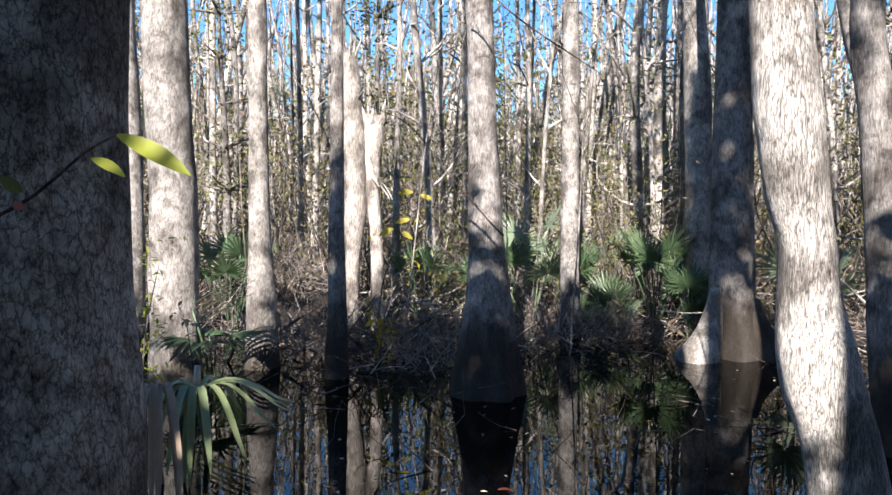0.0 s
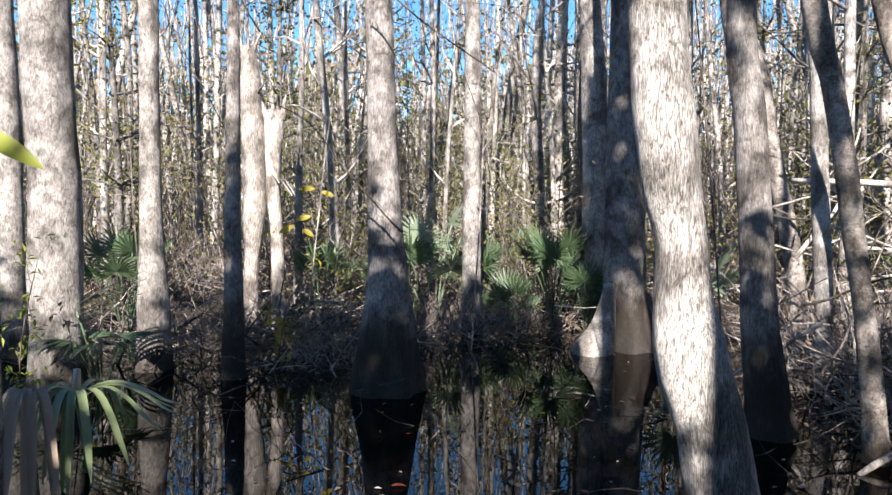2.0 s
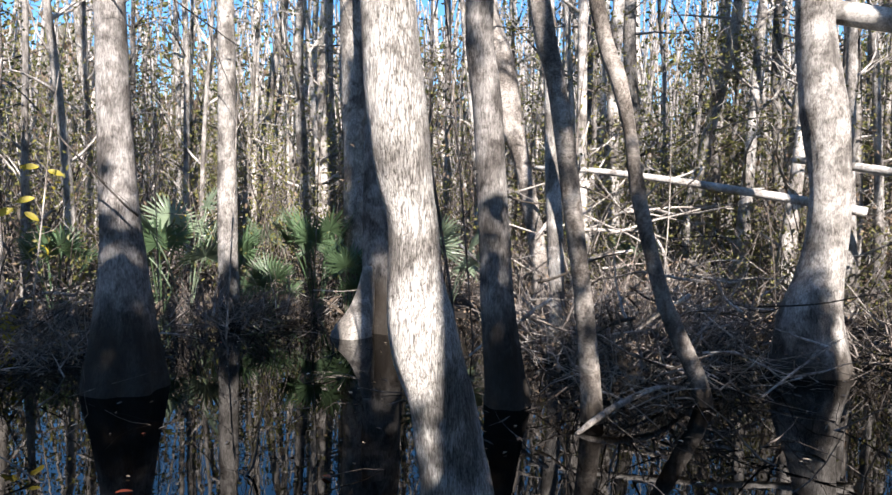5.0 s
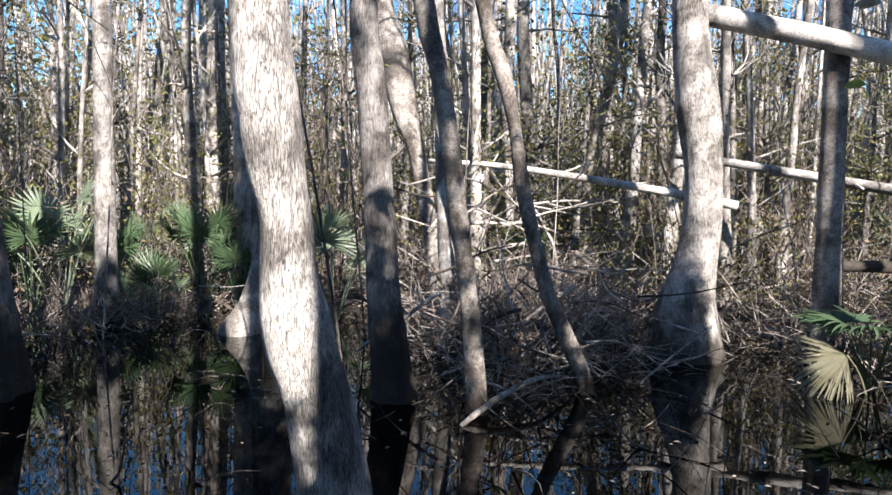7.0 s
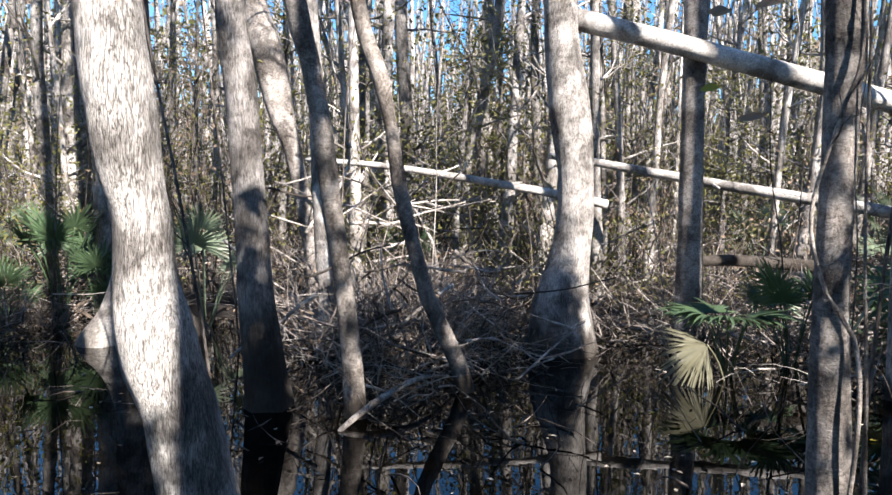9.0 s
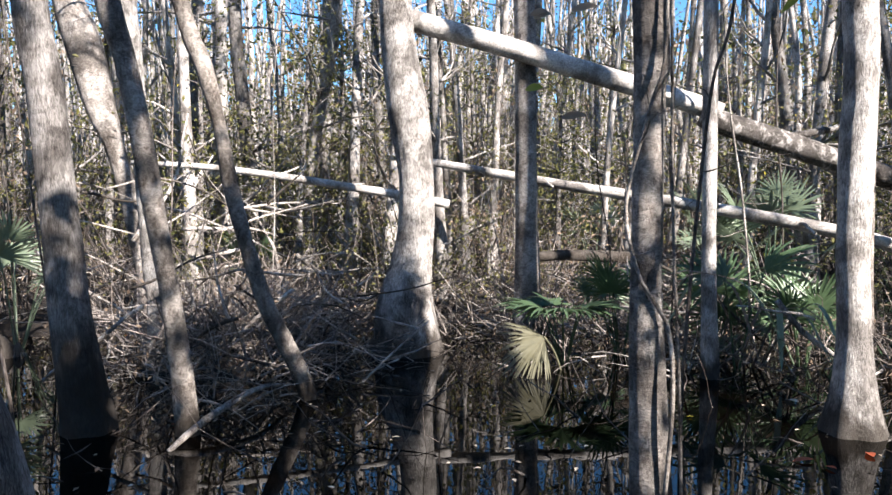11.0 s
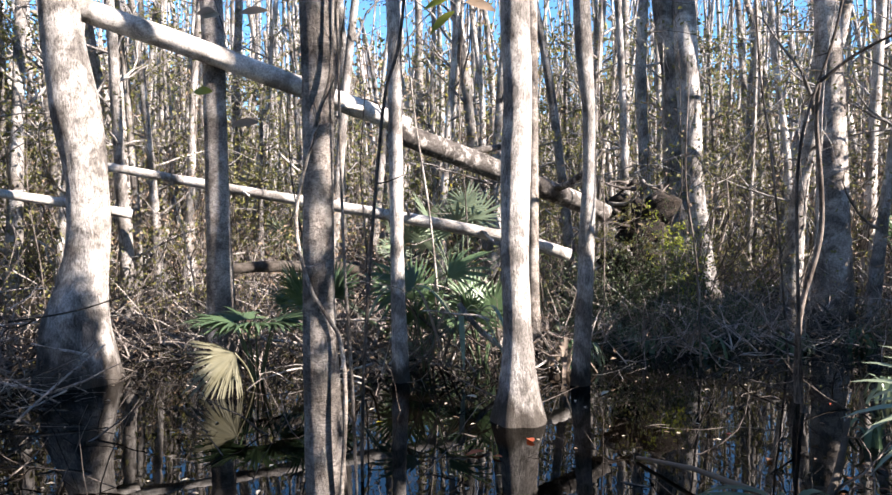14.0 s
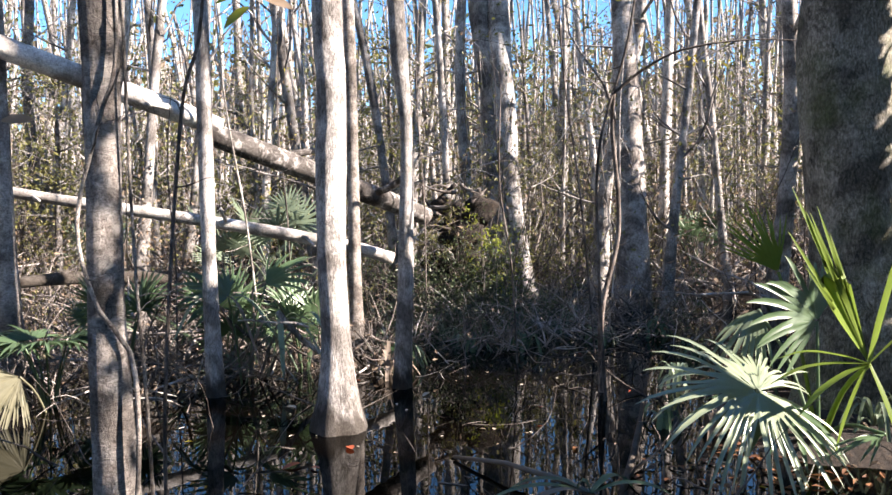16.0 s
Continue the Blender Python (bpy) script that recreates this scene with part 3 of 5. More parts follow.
big_tree('tree', [(15.18, -1.51, 0.01, 0.232), (15.19, -1.42, 0.63, 0.189), (15.23, -1.23, 2.14, 0.162), (15.28, -1.12, 3.54, 0.215), (15.37, -1.01, 5.69, 0.215)],
         BARK_WHITE, 'paler twin stem of a buttressed cypress', seed=26, flute=0.2)
big_tree('tree', [(13.80, -3.27, -0.02, 0.340), (13.87, -3.25, 1.42, 0.259), (13.96, -3.21, 3.30, 0.222), (14.04, -3.11, 5.19, 0.189)],
         BARK_WARM, 'reddish brown trunk on the far bank', seed=27, flute=0.15)
# unseen upper trunk thinned so its shadow clears the pale trees beyond
big_tree('tree', [(7.07, -3.55, -0.03, 0.519), (7.14, -3.57, 1.33, 0.377), (7.17, -3.51, 2.04, 0.354), (7.20, -3.47, 2.75, 0.354), (7.2, -3.46, 3.3, 0.347), (7.07, -3.46, 4.2, 0.25), (7.08, -3.42, 6.0, 0.23)],
         BARK_MOSSY, 'thick mossy dark trunk lit along one edge, behind palmetto', seed=28, seg=40, flute=0.1)


# buttress roots of the cypress
def buttress(at, reach, angle, height, material, label):
    e = thing("buttress_root", at, label, "root")
    way = np.array((math.cos(angle), math.sin(angle), 0))
    b = Build()
    rows = [(*(way * reach * 0.05 + np.array((0, 0, height))), 0.06), (*(way * reach * 0.16 + np.array((0, 0, height * 0.62))), 0.12), (*(way * reach * 0.45 + np.array((0, 0, height * 0.25))), 0.2), (*(way * reach * 0.85 + np.array((0, 0, -0.02))), 0.26), (*(way * reach + np.array((0, 0, -0.3))), 0.28)]
    p = smooth_path(rows, 0.08)
    b.tube(p[:, :3], p[:, 3], 14, 0.08, seed=angle)
    part("root", b, material, e)
    return e


buttress((3.42, 9.1, 0), 0.36, 3.6, 0.9, BARK_LIT_ROOT, "pale curved buttress root at a cypress foot in water")
buttress((3.9, 9.12, 0), 0.34, -0.5, 0.75, BARK_GREY, "grey buttress root at a cypress foot in water")


# ---- palmettos ----
def fan(b, hub, axis, nrm, length, blades, spread, droop, rng, width=0.05, ragged=0.1, fused=0.36):
    """One pleated fan leaf: blades joined round the hub, free and drooping towards their tips."""
    hub, axis, nrm = np.asarray(hub, float), unit(axis), unit(nrm)
    nrm = unit(nrm - axis * (nrm @ axis))
    side, down = np.cross(nrm, axis), np.array((0, 0, -1.0))
    half = radians(spread) / (2 * blades)

    def curve(a, reach, bend, tilt):
        d = unit(axis * math.cos(a) + side * math.sin(a) + nrm * tilt)
        out, p = [hub], hub
        for k in range(8):
            phi = min(1.45, bend * ((k + 0.5) / 8) ** 1.4)
            p = p + (d * math.cos(phi) + down * math.sin(phi)) * reach / 8
            out.append(p)
        return np.array(out)

    def at(c, s):
        k = min(7, int(s * 8))
        return c[k] + (c[k + 1] - c[k]) * (s * 8 - k)

    edge_bend = droop * 0.8
    edges = [curve(radians(spread) * (i / blades - 0.5), length * (1 - 0.28 * abs(2 * i / blades - 1)), edge_bend, 0) for i in range(blades + 1)]
    v, f = [], []
    for e in edges:
        v += [at(e, 0.03) + nrm * 0.002, at(e, fused * 0.6) + nrm * length * 0.012, at(e, fused) + nrm * length * 0.018]
    n0 = len(v)
    for i in range(blades):
        a = radians(spread) * ((i + 0.5) / blades - 0.5) + rng.normal(0, 0.02)
        reach = length * (1 - 0.28 * abs(2 * (i + 0.5) / blades - 1)) * rng.uniform(1 - ragged, 1 + ragged * 0.4)
        bend = droop * rng.uniform(0.6, 1.4)
        c = curve(a, reach, bend, rng.normal(0, 0.05))
        k = len(v)
        v += [at(c, 0.03), at(c, fused * 0.6) - nrm * length * 0.012, at(c, fused) - nrm * length * 0.012]
        l, r = 3 * i, 3 * (i + 1)
        for j in range(2):
            f += [(l + j, k + j, k + j + 1, l + j + 1), (k + j, r + j, r + j + 1, k + j + 1)]
        w0 = min(2 * math.sin(half) * fused * reach, length * width * 2.2) / 2
        pl, pc, pr = l + 2, k + 2, r + 2
        for s, w in ((0.55, 1.15), (0.72, 0.95), (0.87, 0.6), (1.0, 0.06)):
            p = at(c, s)
            q = unit(np.cross(at(c, min(1, s + 0.05)) - at(c, s - 0.06), nrm)) * -w0 * w
            m = len(v)
            v += [p - q + nrm * w0 * w * 0.35, p - nrm * w0 * w * 0.1, p + q + nrm * w0 * w * 0.35]
            f += [(pl, pc, m + 1, m), (pc, pr, m + 2, m + 1)]
            pl, pc, pr = m, m + 1, m + 2
    b.add(v, f)


def frond(parent, rng, root, hub, axis, nrm, length, material, blades=24, spread=230, droop=0.35, stalk=0.009, width=0.05, ragged=0.1, label="", fused=0.36):
    root, hub = np.asarray(root, float), np.asarray(hub, float)
    mid = (root + hub) / 2 + np.array((0, 0, 0.12)) * np.linalg.norm(hub - root)
    p = smooth_path([(*root, stalk * 1.5), (*mid, stalk * 1.1), (*hub, stalk)], 0.1)
    stem = Build().tube(p[:, :3], p[:, 3], 6)
    leaf = Build()
    fan(leaf, hub, axis, nrm, length, blades, spread, droop, rng, width, ragged, fused)
    f = part("frond", leaf, material, parent, label)
    part("stalk", stem, material, f)
    return f


def palmetto(at, seed, label, fronds=7, height=1.0, length=0.5, material=None, old=2, group="palmettos on the far bank"):
    rng = np.random.default_rng(seed)
    e = thing("palmetto", at, label, "palmetto", group)
    for i in range(fronds):
        a = i * 2.4 + rng.uniform(-0.3, 0.3)
        k = rng.uniform(0.55, 1.0)
        out = np.array((math.cos(a), math.sin(a), 0))
        hub = out * height * 0.42 * (1.25 - k) * 1.6 + np.array((0, 0, height * k))
        axis = out * (1.15 - k * 0.7) + np.array((0, 0, 0.25 + 0.9 * k))
        frond(e, rng, out * 0.04, hub, axis, np.cross(axis, np.cross((0, 0, 1), out)) * -1 + out * 0.2, length * rng.uniform(0.8, 1.15), material or FROND_GREEN, 22, rng.uniform(200, 270), rng.uniform(0.15, 0.5))
    for i in range(old):
        a = rng.uniform(0, 6.28)
        out = np.array((math.cos(a), math.sin(a), 0))
        frond(e, rng, out * 0.05, out * 0.5 + np.array((0, 0, 0.25)), out + np.array((0, 0, -0.8)), np.array((0, 0, 1)) + out, length * 0.8, FROND_DEAD, 12, 60, 1.2, fused=0.2, label="brown hanging dead frond")
    return e


def strap(points, width, fold=0.25, cut=0.08):
    """One long palm blade: a folded ribbon along its points, widest near the root third."""
    p = smooth_path([(*q, 0) for q in points], 0.05)[:, :3]
    b, v, f = Build(), [], []
    n = len(p)
    for i in range(n):
        s = i / (n - 1)
        w = width * 0.5 * (0.55 + 0.45 * min(1, s * 4)) * min(1.0, (1.02 - s) * 2.6) ** 0.8
        t = unit(p[min(n - 1, i + 1)] - p[max(0, i - 1)])
        side = unit(np.cross(t, (0.05, 0.02, 1.0)))
        up = np.cross(side, t)
        v += [p[i] + side * w + up * w * fold, p[i] - up * w * cut, p[i] - side * w + up * w * fold]
    for i in range(n - 1):
        f += [(3 * i, 3 * i + 1, 3 * i + 4, 3 * i + 3), (3 * i + 1, 3 * i + 2, 3 * i + 5, 3 * i + 4)]
    b.add(v, f)
    return b


def hanging(hub, way, reach, fall, rise=0.08):
    """Points of a blade that leaves its hub flat and then hangs."""
    hub, way = np.asarray(hub, float), unit(way)
    return [hub + way * reach * s + np.array((0, 0, rise * math.sin(math.pi * min(1, s * 1.3)) - fall * s ** 2.4)) for s in (0, 0.2, 0.4, 0.6, 0.8, 0.92, 1.0)]


protos = [palmetto((0, 0, 0), 11, "green fan palmetto on the brushy bank", 8, 1.25, 0.5, FROND_GREEN),
          palmetto((0, 0, 0), 12, "grey-green fan palmetto in a patch of sun", 7, 1.45, 0.52, FROND_BLUE),
          palmetto((0, 0, 0), 13, "low dark green palmetto at the water's edge", 7, 0.8, 0.48, FROND_GREEN, 3)]
for i, (x, y, z, kind, turn, size) in enumerate([
        (1.35, 11.6, 0.0, 1, 20, 1.15), (1.0, 11.9, 0.0, 0, 120, 1.0), (3.1, 13.5, 0.05, 1, 60, 0.9), (3.3, 11.3, 0.0, 0, 200, 1.1),
        (3.65, 10.7, -0.05, 2, 310, 1.1), (2.5, 11.0, -0.1, 2, 80, 0.9), (-0.45, 12.0, 0.0, 0, 150, 0.9), (-3.3, 11.2, 0.0, 0, 30, 1.05),
        (4.55, 9.3, -0.1, 1, 250, 1.0), (12.5, 2.6, 0.1, 1, 10, 1.2), (13.1, 3.6, 0.1, 1, 140, 1.1), (8.5, 3.3, -0.1, 0, 200, 0.85),
        (2.1, 12.2, 0.0, 2, 10, 1.2), (4.1, 12.3, 0.0, 0, 75, 1.0), (0.5, 12.6, 0.0, 2, 270, 1.0), (8.2, 9.6, 0.1, 0, 20, 0.8),
        (14.5, 6.5, 0.1, 1, 0, 1.0), (16.2, -5.2, 0.1, 0, 90, 1.1), (9.0, 1.5, -0.1, 2, 30, 1.0), (9.3, 2.5, -0.1, 2, 160, 1.1)]):
    m = pose(x, y, z, 0, 0, turn) @ Matrix.Scale(size, 4)
    copy_thing(protos[kind], m)
for o in protos:
    for c in list(o.children_recursive) + [o]:
        bpy.data.objects.remove(c)

rng = np.random.default_rng(5)
# the drooping palmetto by the tupelo, with its hanging dead leaf
e = thing("palmetto", (-1.72, 4.95, 0), "green palmetto with drooping strap blades and a snapped pale stalk", "palmetto")
for wx, wy, reach, fall in [(-0.9, -0.4, 0.3, 0.22), (-0.75, -0.6, 0.28, 0.42), (-0.35, -0.9, 0.27, 0.5), (-0.05, -1.0, 0.2, 0.62), (0.15, -0.9, 0.28, 0.6), (0.5, -0.8, 0.36, 0.48), (0.75, -0.5, 0.48, 0.4), (0.95, -0.35, 0.62, 0.2),
                            (1.0, -0.15, 0.7, 0.14), (1.0, 0.05, 0.66, 0.1), (0.9, 0.25, 0.6, 0.16), (-0.6, 0.3, 0.4, 0.2), (0.3, 0.8, 0.5, 0.3)]:
    part("blade", strap(hanging((0.02 * wx, 0.02 * wy, 0.57), (wx, wy, 0), reach, fall), rng.uniform(0.05, 0.068)), FROND_PALE, e)
part("stalk", Build().tube([(0.02, 0.2, -0.3), (0.02, 0.1, 0.2), (0, 0, 0.57)], [0.02, 0.017, 0.014], 7), FROND_PALE, e)
part("snapped_stalk", Build().tube([(0, 0.0, 0.55), (0.005, -0.01, 0.63), (0.012, -0.01, 0.74)], [0.024, 0.026, 0.022], 7, 0.3), LEAF_PALE, e, "pale snapped stalk")
e = thing("dead_palm_leaf", (-1.86, 4.6, 0), "brown dead palmetto leaf hanging folded to the water", "dead leaf")
for i in range(9):
    w = (-0.3 + 0.09 * i, -0.25 - 0.1 * (i % 3), 0)
    part("blade", strap(hanging((0.012 * i - 0.04, 0, 0.66 - 0.01 * (i % 2)), w, 0.2 + 0.03 * (i % 4), 0.72 + 0.04 * (i % 3)), 0.055, 0.5), FROND_STRAW, e)
part("stalk", Build().tube([(0, 0.15, -0.3), (-0.02, 0.08, 0.35), (0, 0, 0.67)], [0.016, 0.013, 0.01], 6), FROND_STRAW, e)
# the yellowing leaf over the water
e = thing("palmetto", (6.95, 3.35, 0), "yellowing palmetto leaf bent over black water", "palmetto")
frond(e, rng, (0.5, 0.1, -0.2), (0.04, 0.1, 0.4), (-0.52, 0.55, -0.52), (-0.78, -0.5, 0.3), 0.6, FROND_YELLOW, 26, 135, 0.35, width=0.04, ragged=0.3, fused=0.5)
for i in range(6):
    a = radians(60 + 50 * i)
    out = np.array((math.cos(a), math.sin(a), 0))
    frond(e, rng, (0.55, 0.15, -0.2), np.array((0.6, 0.2, 0.6)) + out * 0.22, out + np.array((0, 0, 0.35)), (0, 0, 1), 0.62, FROND_GREEN, 20, 170, 0.6)
# collapsed palmetto leaves in the flooded brush
e = thing("palmetto", (8.3, 1.9, 0), "collapsed palmetto with pale strap-like blades over flooded sticks", "palmetto")
for i, (hx, hy, hz, wx, wy, reach, fall, m) in enumerate([(0.1, 0.35, 0.85, 0.1, -1, 0.8, 0.75, FROND_BLUE), (0.1, 0.35, 0.86, -0.2, -1, 0.75, 0.5, FROND_BLUE), (0.1, 0.35, 0.85, -0.4, -0.8, 0.6, 0.7, FROND_DEAD), (0.1, 0.35, 0.85, -0.7, 0.5, 0.55, 0.4, FROND_BLUE), (0.1, 0.35, 0.85, 0.2, 0.9, 0.6, 0.2, FROND_BLUE),
                                                          (0.2, -0.25, 0.6, -0.3, -1, 0.6, 0.5, FROND_BLUE), (0.2, -0.25, 0.6, 0.1, -1, 0.7, 0.45, FROND_DEAD), (0.2, -0.25, 0.6, -0.8, -0.3, 0.4, 0.5, FROND_BLUE), (0.2, -0.25, 0.6, -0.6, 0.6, 0.4, 0.5, FROND_DEAD), (0.15, -0.5, 0.66, -0.2, 0.9, 0.35, 0.6, FROND_BLUE), (0.15, -0.5, 0.66, -0.5, -0.8, 0.45, 0.3, FROND_BLUE),
                                                          (0.5, 0.1, 0.95, -0.3, -1, 0.7, 0.2, FROND_GREEN), (0.5, 0.1, 0.95, 0.0, -1, 0.75, 0.1, FROND_GREEN), (0.5, 0.1, 0.95, 0.3, -0.9, 0.7, 0.3, FROND_GREEN)]):
    part("blade", strap(hanging((hx, hy, hz), (wx, wy, 0), reach, fall, 0.1), rng.uniform(0.045, 0.065)), m, e)
for hx, hy, hz in ((0.1, 0.35, 0.85), (0.2, -0.25, 0.6), (0.15, -0.5, 0.66), (0.5, 0.1, 0.95)):
    part("stalk", Build().tube([(0.3, 0.1, -0.3), (0.5 * hx + 0.15, hy * 0.6, hz * 0.6), (hx, hy, hz)], [0.014, 0.012, 0.009], 6), FROND_DEAD, e)
frond(e, rng, (0.1, 0.1, -0.2), (0.0, 0.2, 0.9), (-0.2, 0.6, 0.5), (-0.6, 0, 0.8), 0.7, FROND_GREEN, 16, 150, 0.6)
frond(e, rng, (0.1, 0.1, -0.2), (0.3, -0.1, 1.0), (0.1, -0.7, 0.6), (-0.6, 0, 0.8), 0.7, FROND_GREEN, 16, 120, 0.6)
# the large palmetto on the near bank
e = thing("palmetto", (6.2, -2.75, 0), "large palmetto with a glossy sunlit fan over the water", "palmetto")
frond(e, rng, (0.1, -0.1, 0.0), (-0.3, 0.5, 0.52), (-0.15, 0.95, 0.1), (-0.58, -0.2, 0.76), 0.9, FROND_GLOSSY, 48, 325, 0.75, 0.012, 0.036, 0.22, "sunlit grey-green fan", 0.3)
frond(e, rng, (0.1, -0.1, 0.0), (-0.5, -0.12, 0.74), (0.03, 0.42, 0.92), (-0.85, -0.4, 0.2), 1.2, FROND_LIME, 9, 30, 0.03, 0.016, 0.05, 0.1, "bright upright half-folded fan", 0.6)
for wx, wy, wz, ln in [(-0.2, 0.9, -0.05, 0.7), (-0.3, 0.8, -0.35, 0.62), (-0.1, 0.9, 0.15, 0.62), (0.1, -0.3, 0.9, 1.0), (-0.2, -0.6, 0.6, 0.8), (0.0, 0.3, -0.8, 0.6), (-0.3, -0.2, -0.9, 0.7)]:
    h, w = np.array((-0.5, -0.12, 0.74)), unit((wx, wy, wz)) * ln
    part("blade", strap([h, h + w * 0.35 + np.array((0, 0, 0.03)), h + w * 0.7 + np.array((0, 0, 0.02)), h + w - np.array((0, 0, 0.05))], 0.06), FROND_LIME, e)
frond(e, rng, (0.1, -0.1, 0.0), (0.45, 0.05, 1.25), (0.1, 0.4, 0.8), (-0.85, 0.0, 0.35), 0.66, FROND_LIME, 14, 80, 0.15, 0.012, 0.05, 0.1, "yellow green young fan")
frond(e, rng, (0.1, -0.1, 0.0), (0.2, 0.3, 1.0), (-0.2, 0.3, -0.5), (-0.7, 0, 0.5), 0.6, FROND_BLUE, 9, 90, 0.8, 0.012, 0.05, 0.2)
frond(e, rng, (0.1, -0.1, 0.0), (0.25, -0.15, 0.9), (-0.1, 0.5, 0.5), (-0.8, 0, 0.5), 0.75, FROND_GREEN, 16, 180, 0.6, 0.012)
frond(e, rng, (0.2, -0.1, 0.0), (-0.1, 0.25, 0.4), (-0.5, 0.4, -0.1), (-0.4, 0, 0.9), 0.7, FROND_GREEN, 14, 160, 0.7, 0.012)
frond(e, rng, (0.2, -0.1, 0.0), (-0.55, -0.2, 0.3), (-0.6, 0.75, 0.05), (-0.1, 0, 1), 0.75, FROND_GREEN, 6, 30, 0.25, 0.012)


# ---- fallen logs ----
def log(name, ctrl, material, label, seg=14, stubs=0, seed=1, rough=0.1):
    r = np.random.default_rng(seed)
    c = np.asarray(ctrl, float)
    base = c[len(c) // 2, :3].copy()
    c[:, :3] -= base
    p = smooth_path(c, 0.15)
    e = thing(name, base, label, "fallen log" if c[:, 3].max() > 0.05 else "branch")
    part("stem", Build().tube(p[:, :3], p[:, 3], seg, rough, seed=seed), material, e)
    for _ in range(stubs):
        i = r.integers(1, len(p) - 1)
        t = Build().tube(wander(r, p[i, :3], r.normal(0, 1, 3) + np.array((0, 0, 0.6)), p[i, 3] * r.uniform(4, 9), 3, 0.15), np.linspace(p[i, 3] * 0.4, p[i, 3] * 0.2, 4), 6)
        part("stub", t, material, e)
    return e


log("fallen_log", [(7.5, 5.95, 4.03, 0.1), (7.67, 5.63, 3.92, 0.13), (8.4, 4.25, 3.42, 0.118), (9.23, 2.62, 2.8, 0.115), (9.3, 2.5, 2.75, 0.1)], WOOD_SUNLIT, "pale fallen trunk hung slanting across the standing trees", 18, 2, 3)
log("fallen_log", [(9.2, 2.66, 2.7, 0.11), (9.28, 2.52, 2.64, 0.135), (9.9, 1.55, 2.25, 0.13), (10.5, 0.55, 1.84, 0.125), (10.75, 0.2, 1.68, 0.12)], WOOD_SHADOW_PATCHED, "thick fallen trunk with dark patches painted for shade, leaning on a mound", 18, 2, 8)
log("fallen_log", [(9.5, 7.6, 2.45, 0.055), (9.64, 6.96, 2.35, 0.062), (10.03, 5.1, 2.01, 0.07), (10.52, 3.03, 1.65, 0.08), (10.9, 1.4, 1.32, 0.085), (11.1, 0.7, 1.1, 0.085)], WOOD_SUNLIT, "long thin bleached log sloping down behind the trunks", 12, 3, 5)
log("fallen_log", [(6.2, 9.5, 2.3, 0.03), (6.9, 8.4, 2.2, 0.045), (7.95, 6.76, 1.91, 0.055), (8.6, 5.8, 1.7, 0.06)], WOOD_SUNLIT, "bleached dead limb lying across the brush", 10, 5, 6)
log("fallen_log", [(9.0, 4.8, 1.0, 0.06), (9.4, 4.35, 1.02, 0.075), (10.2, 3.5, 0.95, 0.08)], BARK_WARM, "short thick rotting log on the bank", 14, 1, 7)
log("branch", [(3.55, 4.5, 0.0, 0.02), (3.9, 4.58, 0.12, 0.03), (4.5, 4.75, 0.2, 0.022), (5.0, 4.9, 0.12, 0.012)], WOOD_DEAD, "broken pale branch lying at a trunk's foot in water", 8, 1, 9)
log("branch", [(5.6, 4.6, 0.05, 0.012), (6.3, 4.75, 0.25, 0.012), (7.0, 4.9, 0.42, 0.008)], WOOD_DEAD, "thin bare stick slanting over the water", 6, 0, 10)
log("branch", [(8.3, 1.6, 0.75, 0.03), (8.45, 1.4, 0.45, 0.028), (8.6, 1.0, 0.12, 0.02)], WOOD_DEAD, "pale broken branch in flooded brush", 8, 1, 12)

# bleached dead limbs caught on the brushy bank
rng = np.random.default_rng(23)
for i in range(34):
    k = rng.uniform()
    x, y = 5.3 + 3.3 * k + rng.normal(0, 0.35), 8.9 - 2.2 * k + rng.normal(0, 0.45)
    z = rng.uniform(0.75, 1.15) if i % 2 else rng.uniform(1.3, 2.05)
    w = unit((0.7 + rng.normal(0, 0.6), -0.5 + rng.normal(0, 0.6), rng.normal(-0.05, 0.45)))
    ln, r = rng.uniform(0.6, 1.9), rng.choice([0.01, 0.014, 0.02, 0.03])
    p = wander(rng, np.array((x, y, z)) - w * ln / 2, w, ln, 5, 0.12)
    log("branch", [(*q, r * (1 - 0.13 * n)) for n, q in enumerate(p)], WOOD_DEAD if i % 5 else BARK_BROWN, "bleached dead limb caught in the brush on the bank", 7, 3, 60 + i)

# stout broken sticks lying on and in the brush
rng = np.random.default_rng(27)
for n, (x0, y0, sx, sy, low, high) in enumerate([(5.5, 5.7, 0.8, 0.6, 0.35, 1.1)] * 44 + [(0.0, 9.4, 1.3, 0.45, 0.1, 0.7)] * 20 + [(9.2, 2.6, 0.7, 1.0, 0.1, 0.9)] * 22):
    p0 = np.array((x0 + rng.normal(0, sx), y0 + rng.normal(0, sy), rng.uniform(low, high)))
    w = unit((*rng.normal(0, 1, 2), rng.normal(0.05, 0.4)))
    ln, r = rng.uniform(0.35, 1.2), rng.choice([0.008, 0.011, 0.015, 0.022])
    p = wander(rng, p0 - w * ln / 2, w, ln, 5, 0.14)
    log("branch", [(*q, r * (1 - 0.1 * k)) for k, q in enumerate(p)], WOOD_DEAD if n % 3 else BARK_BROWN, "weathered broken stick lying in the brush on the bank", 6, 1, 300 + n)

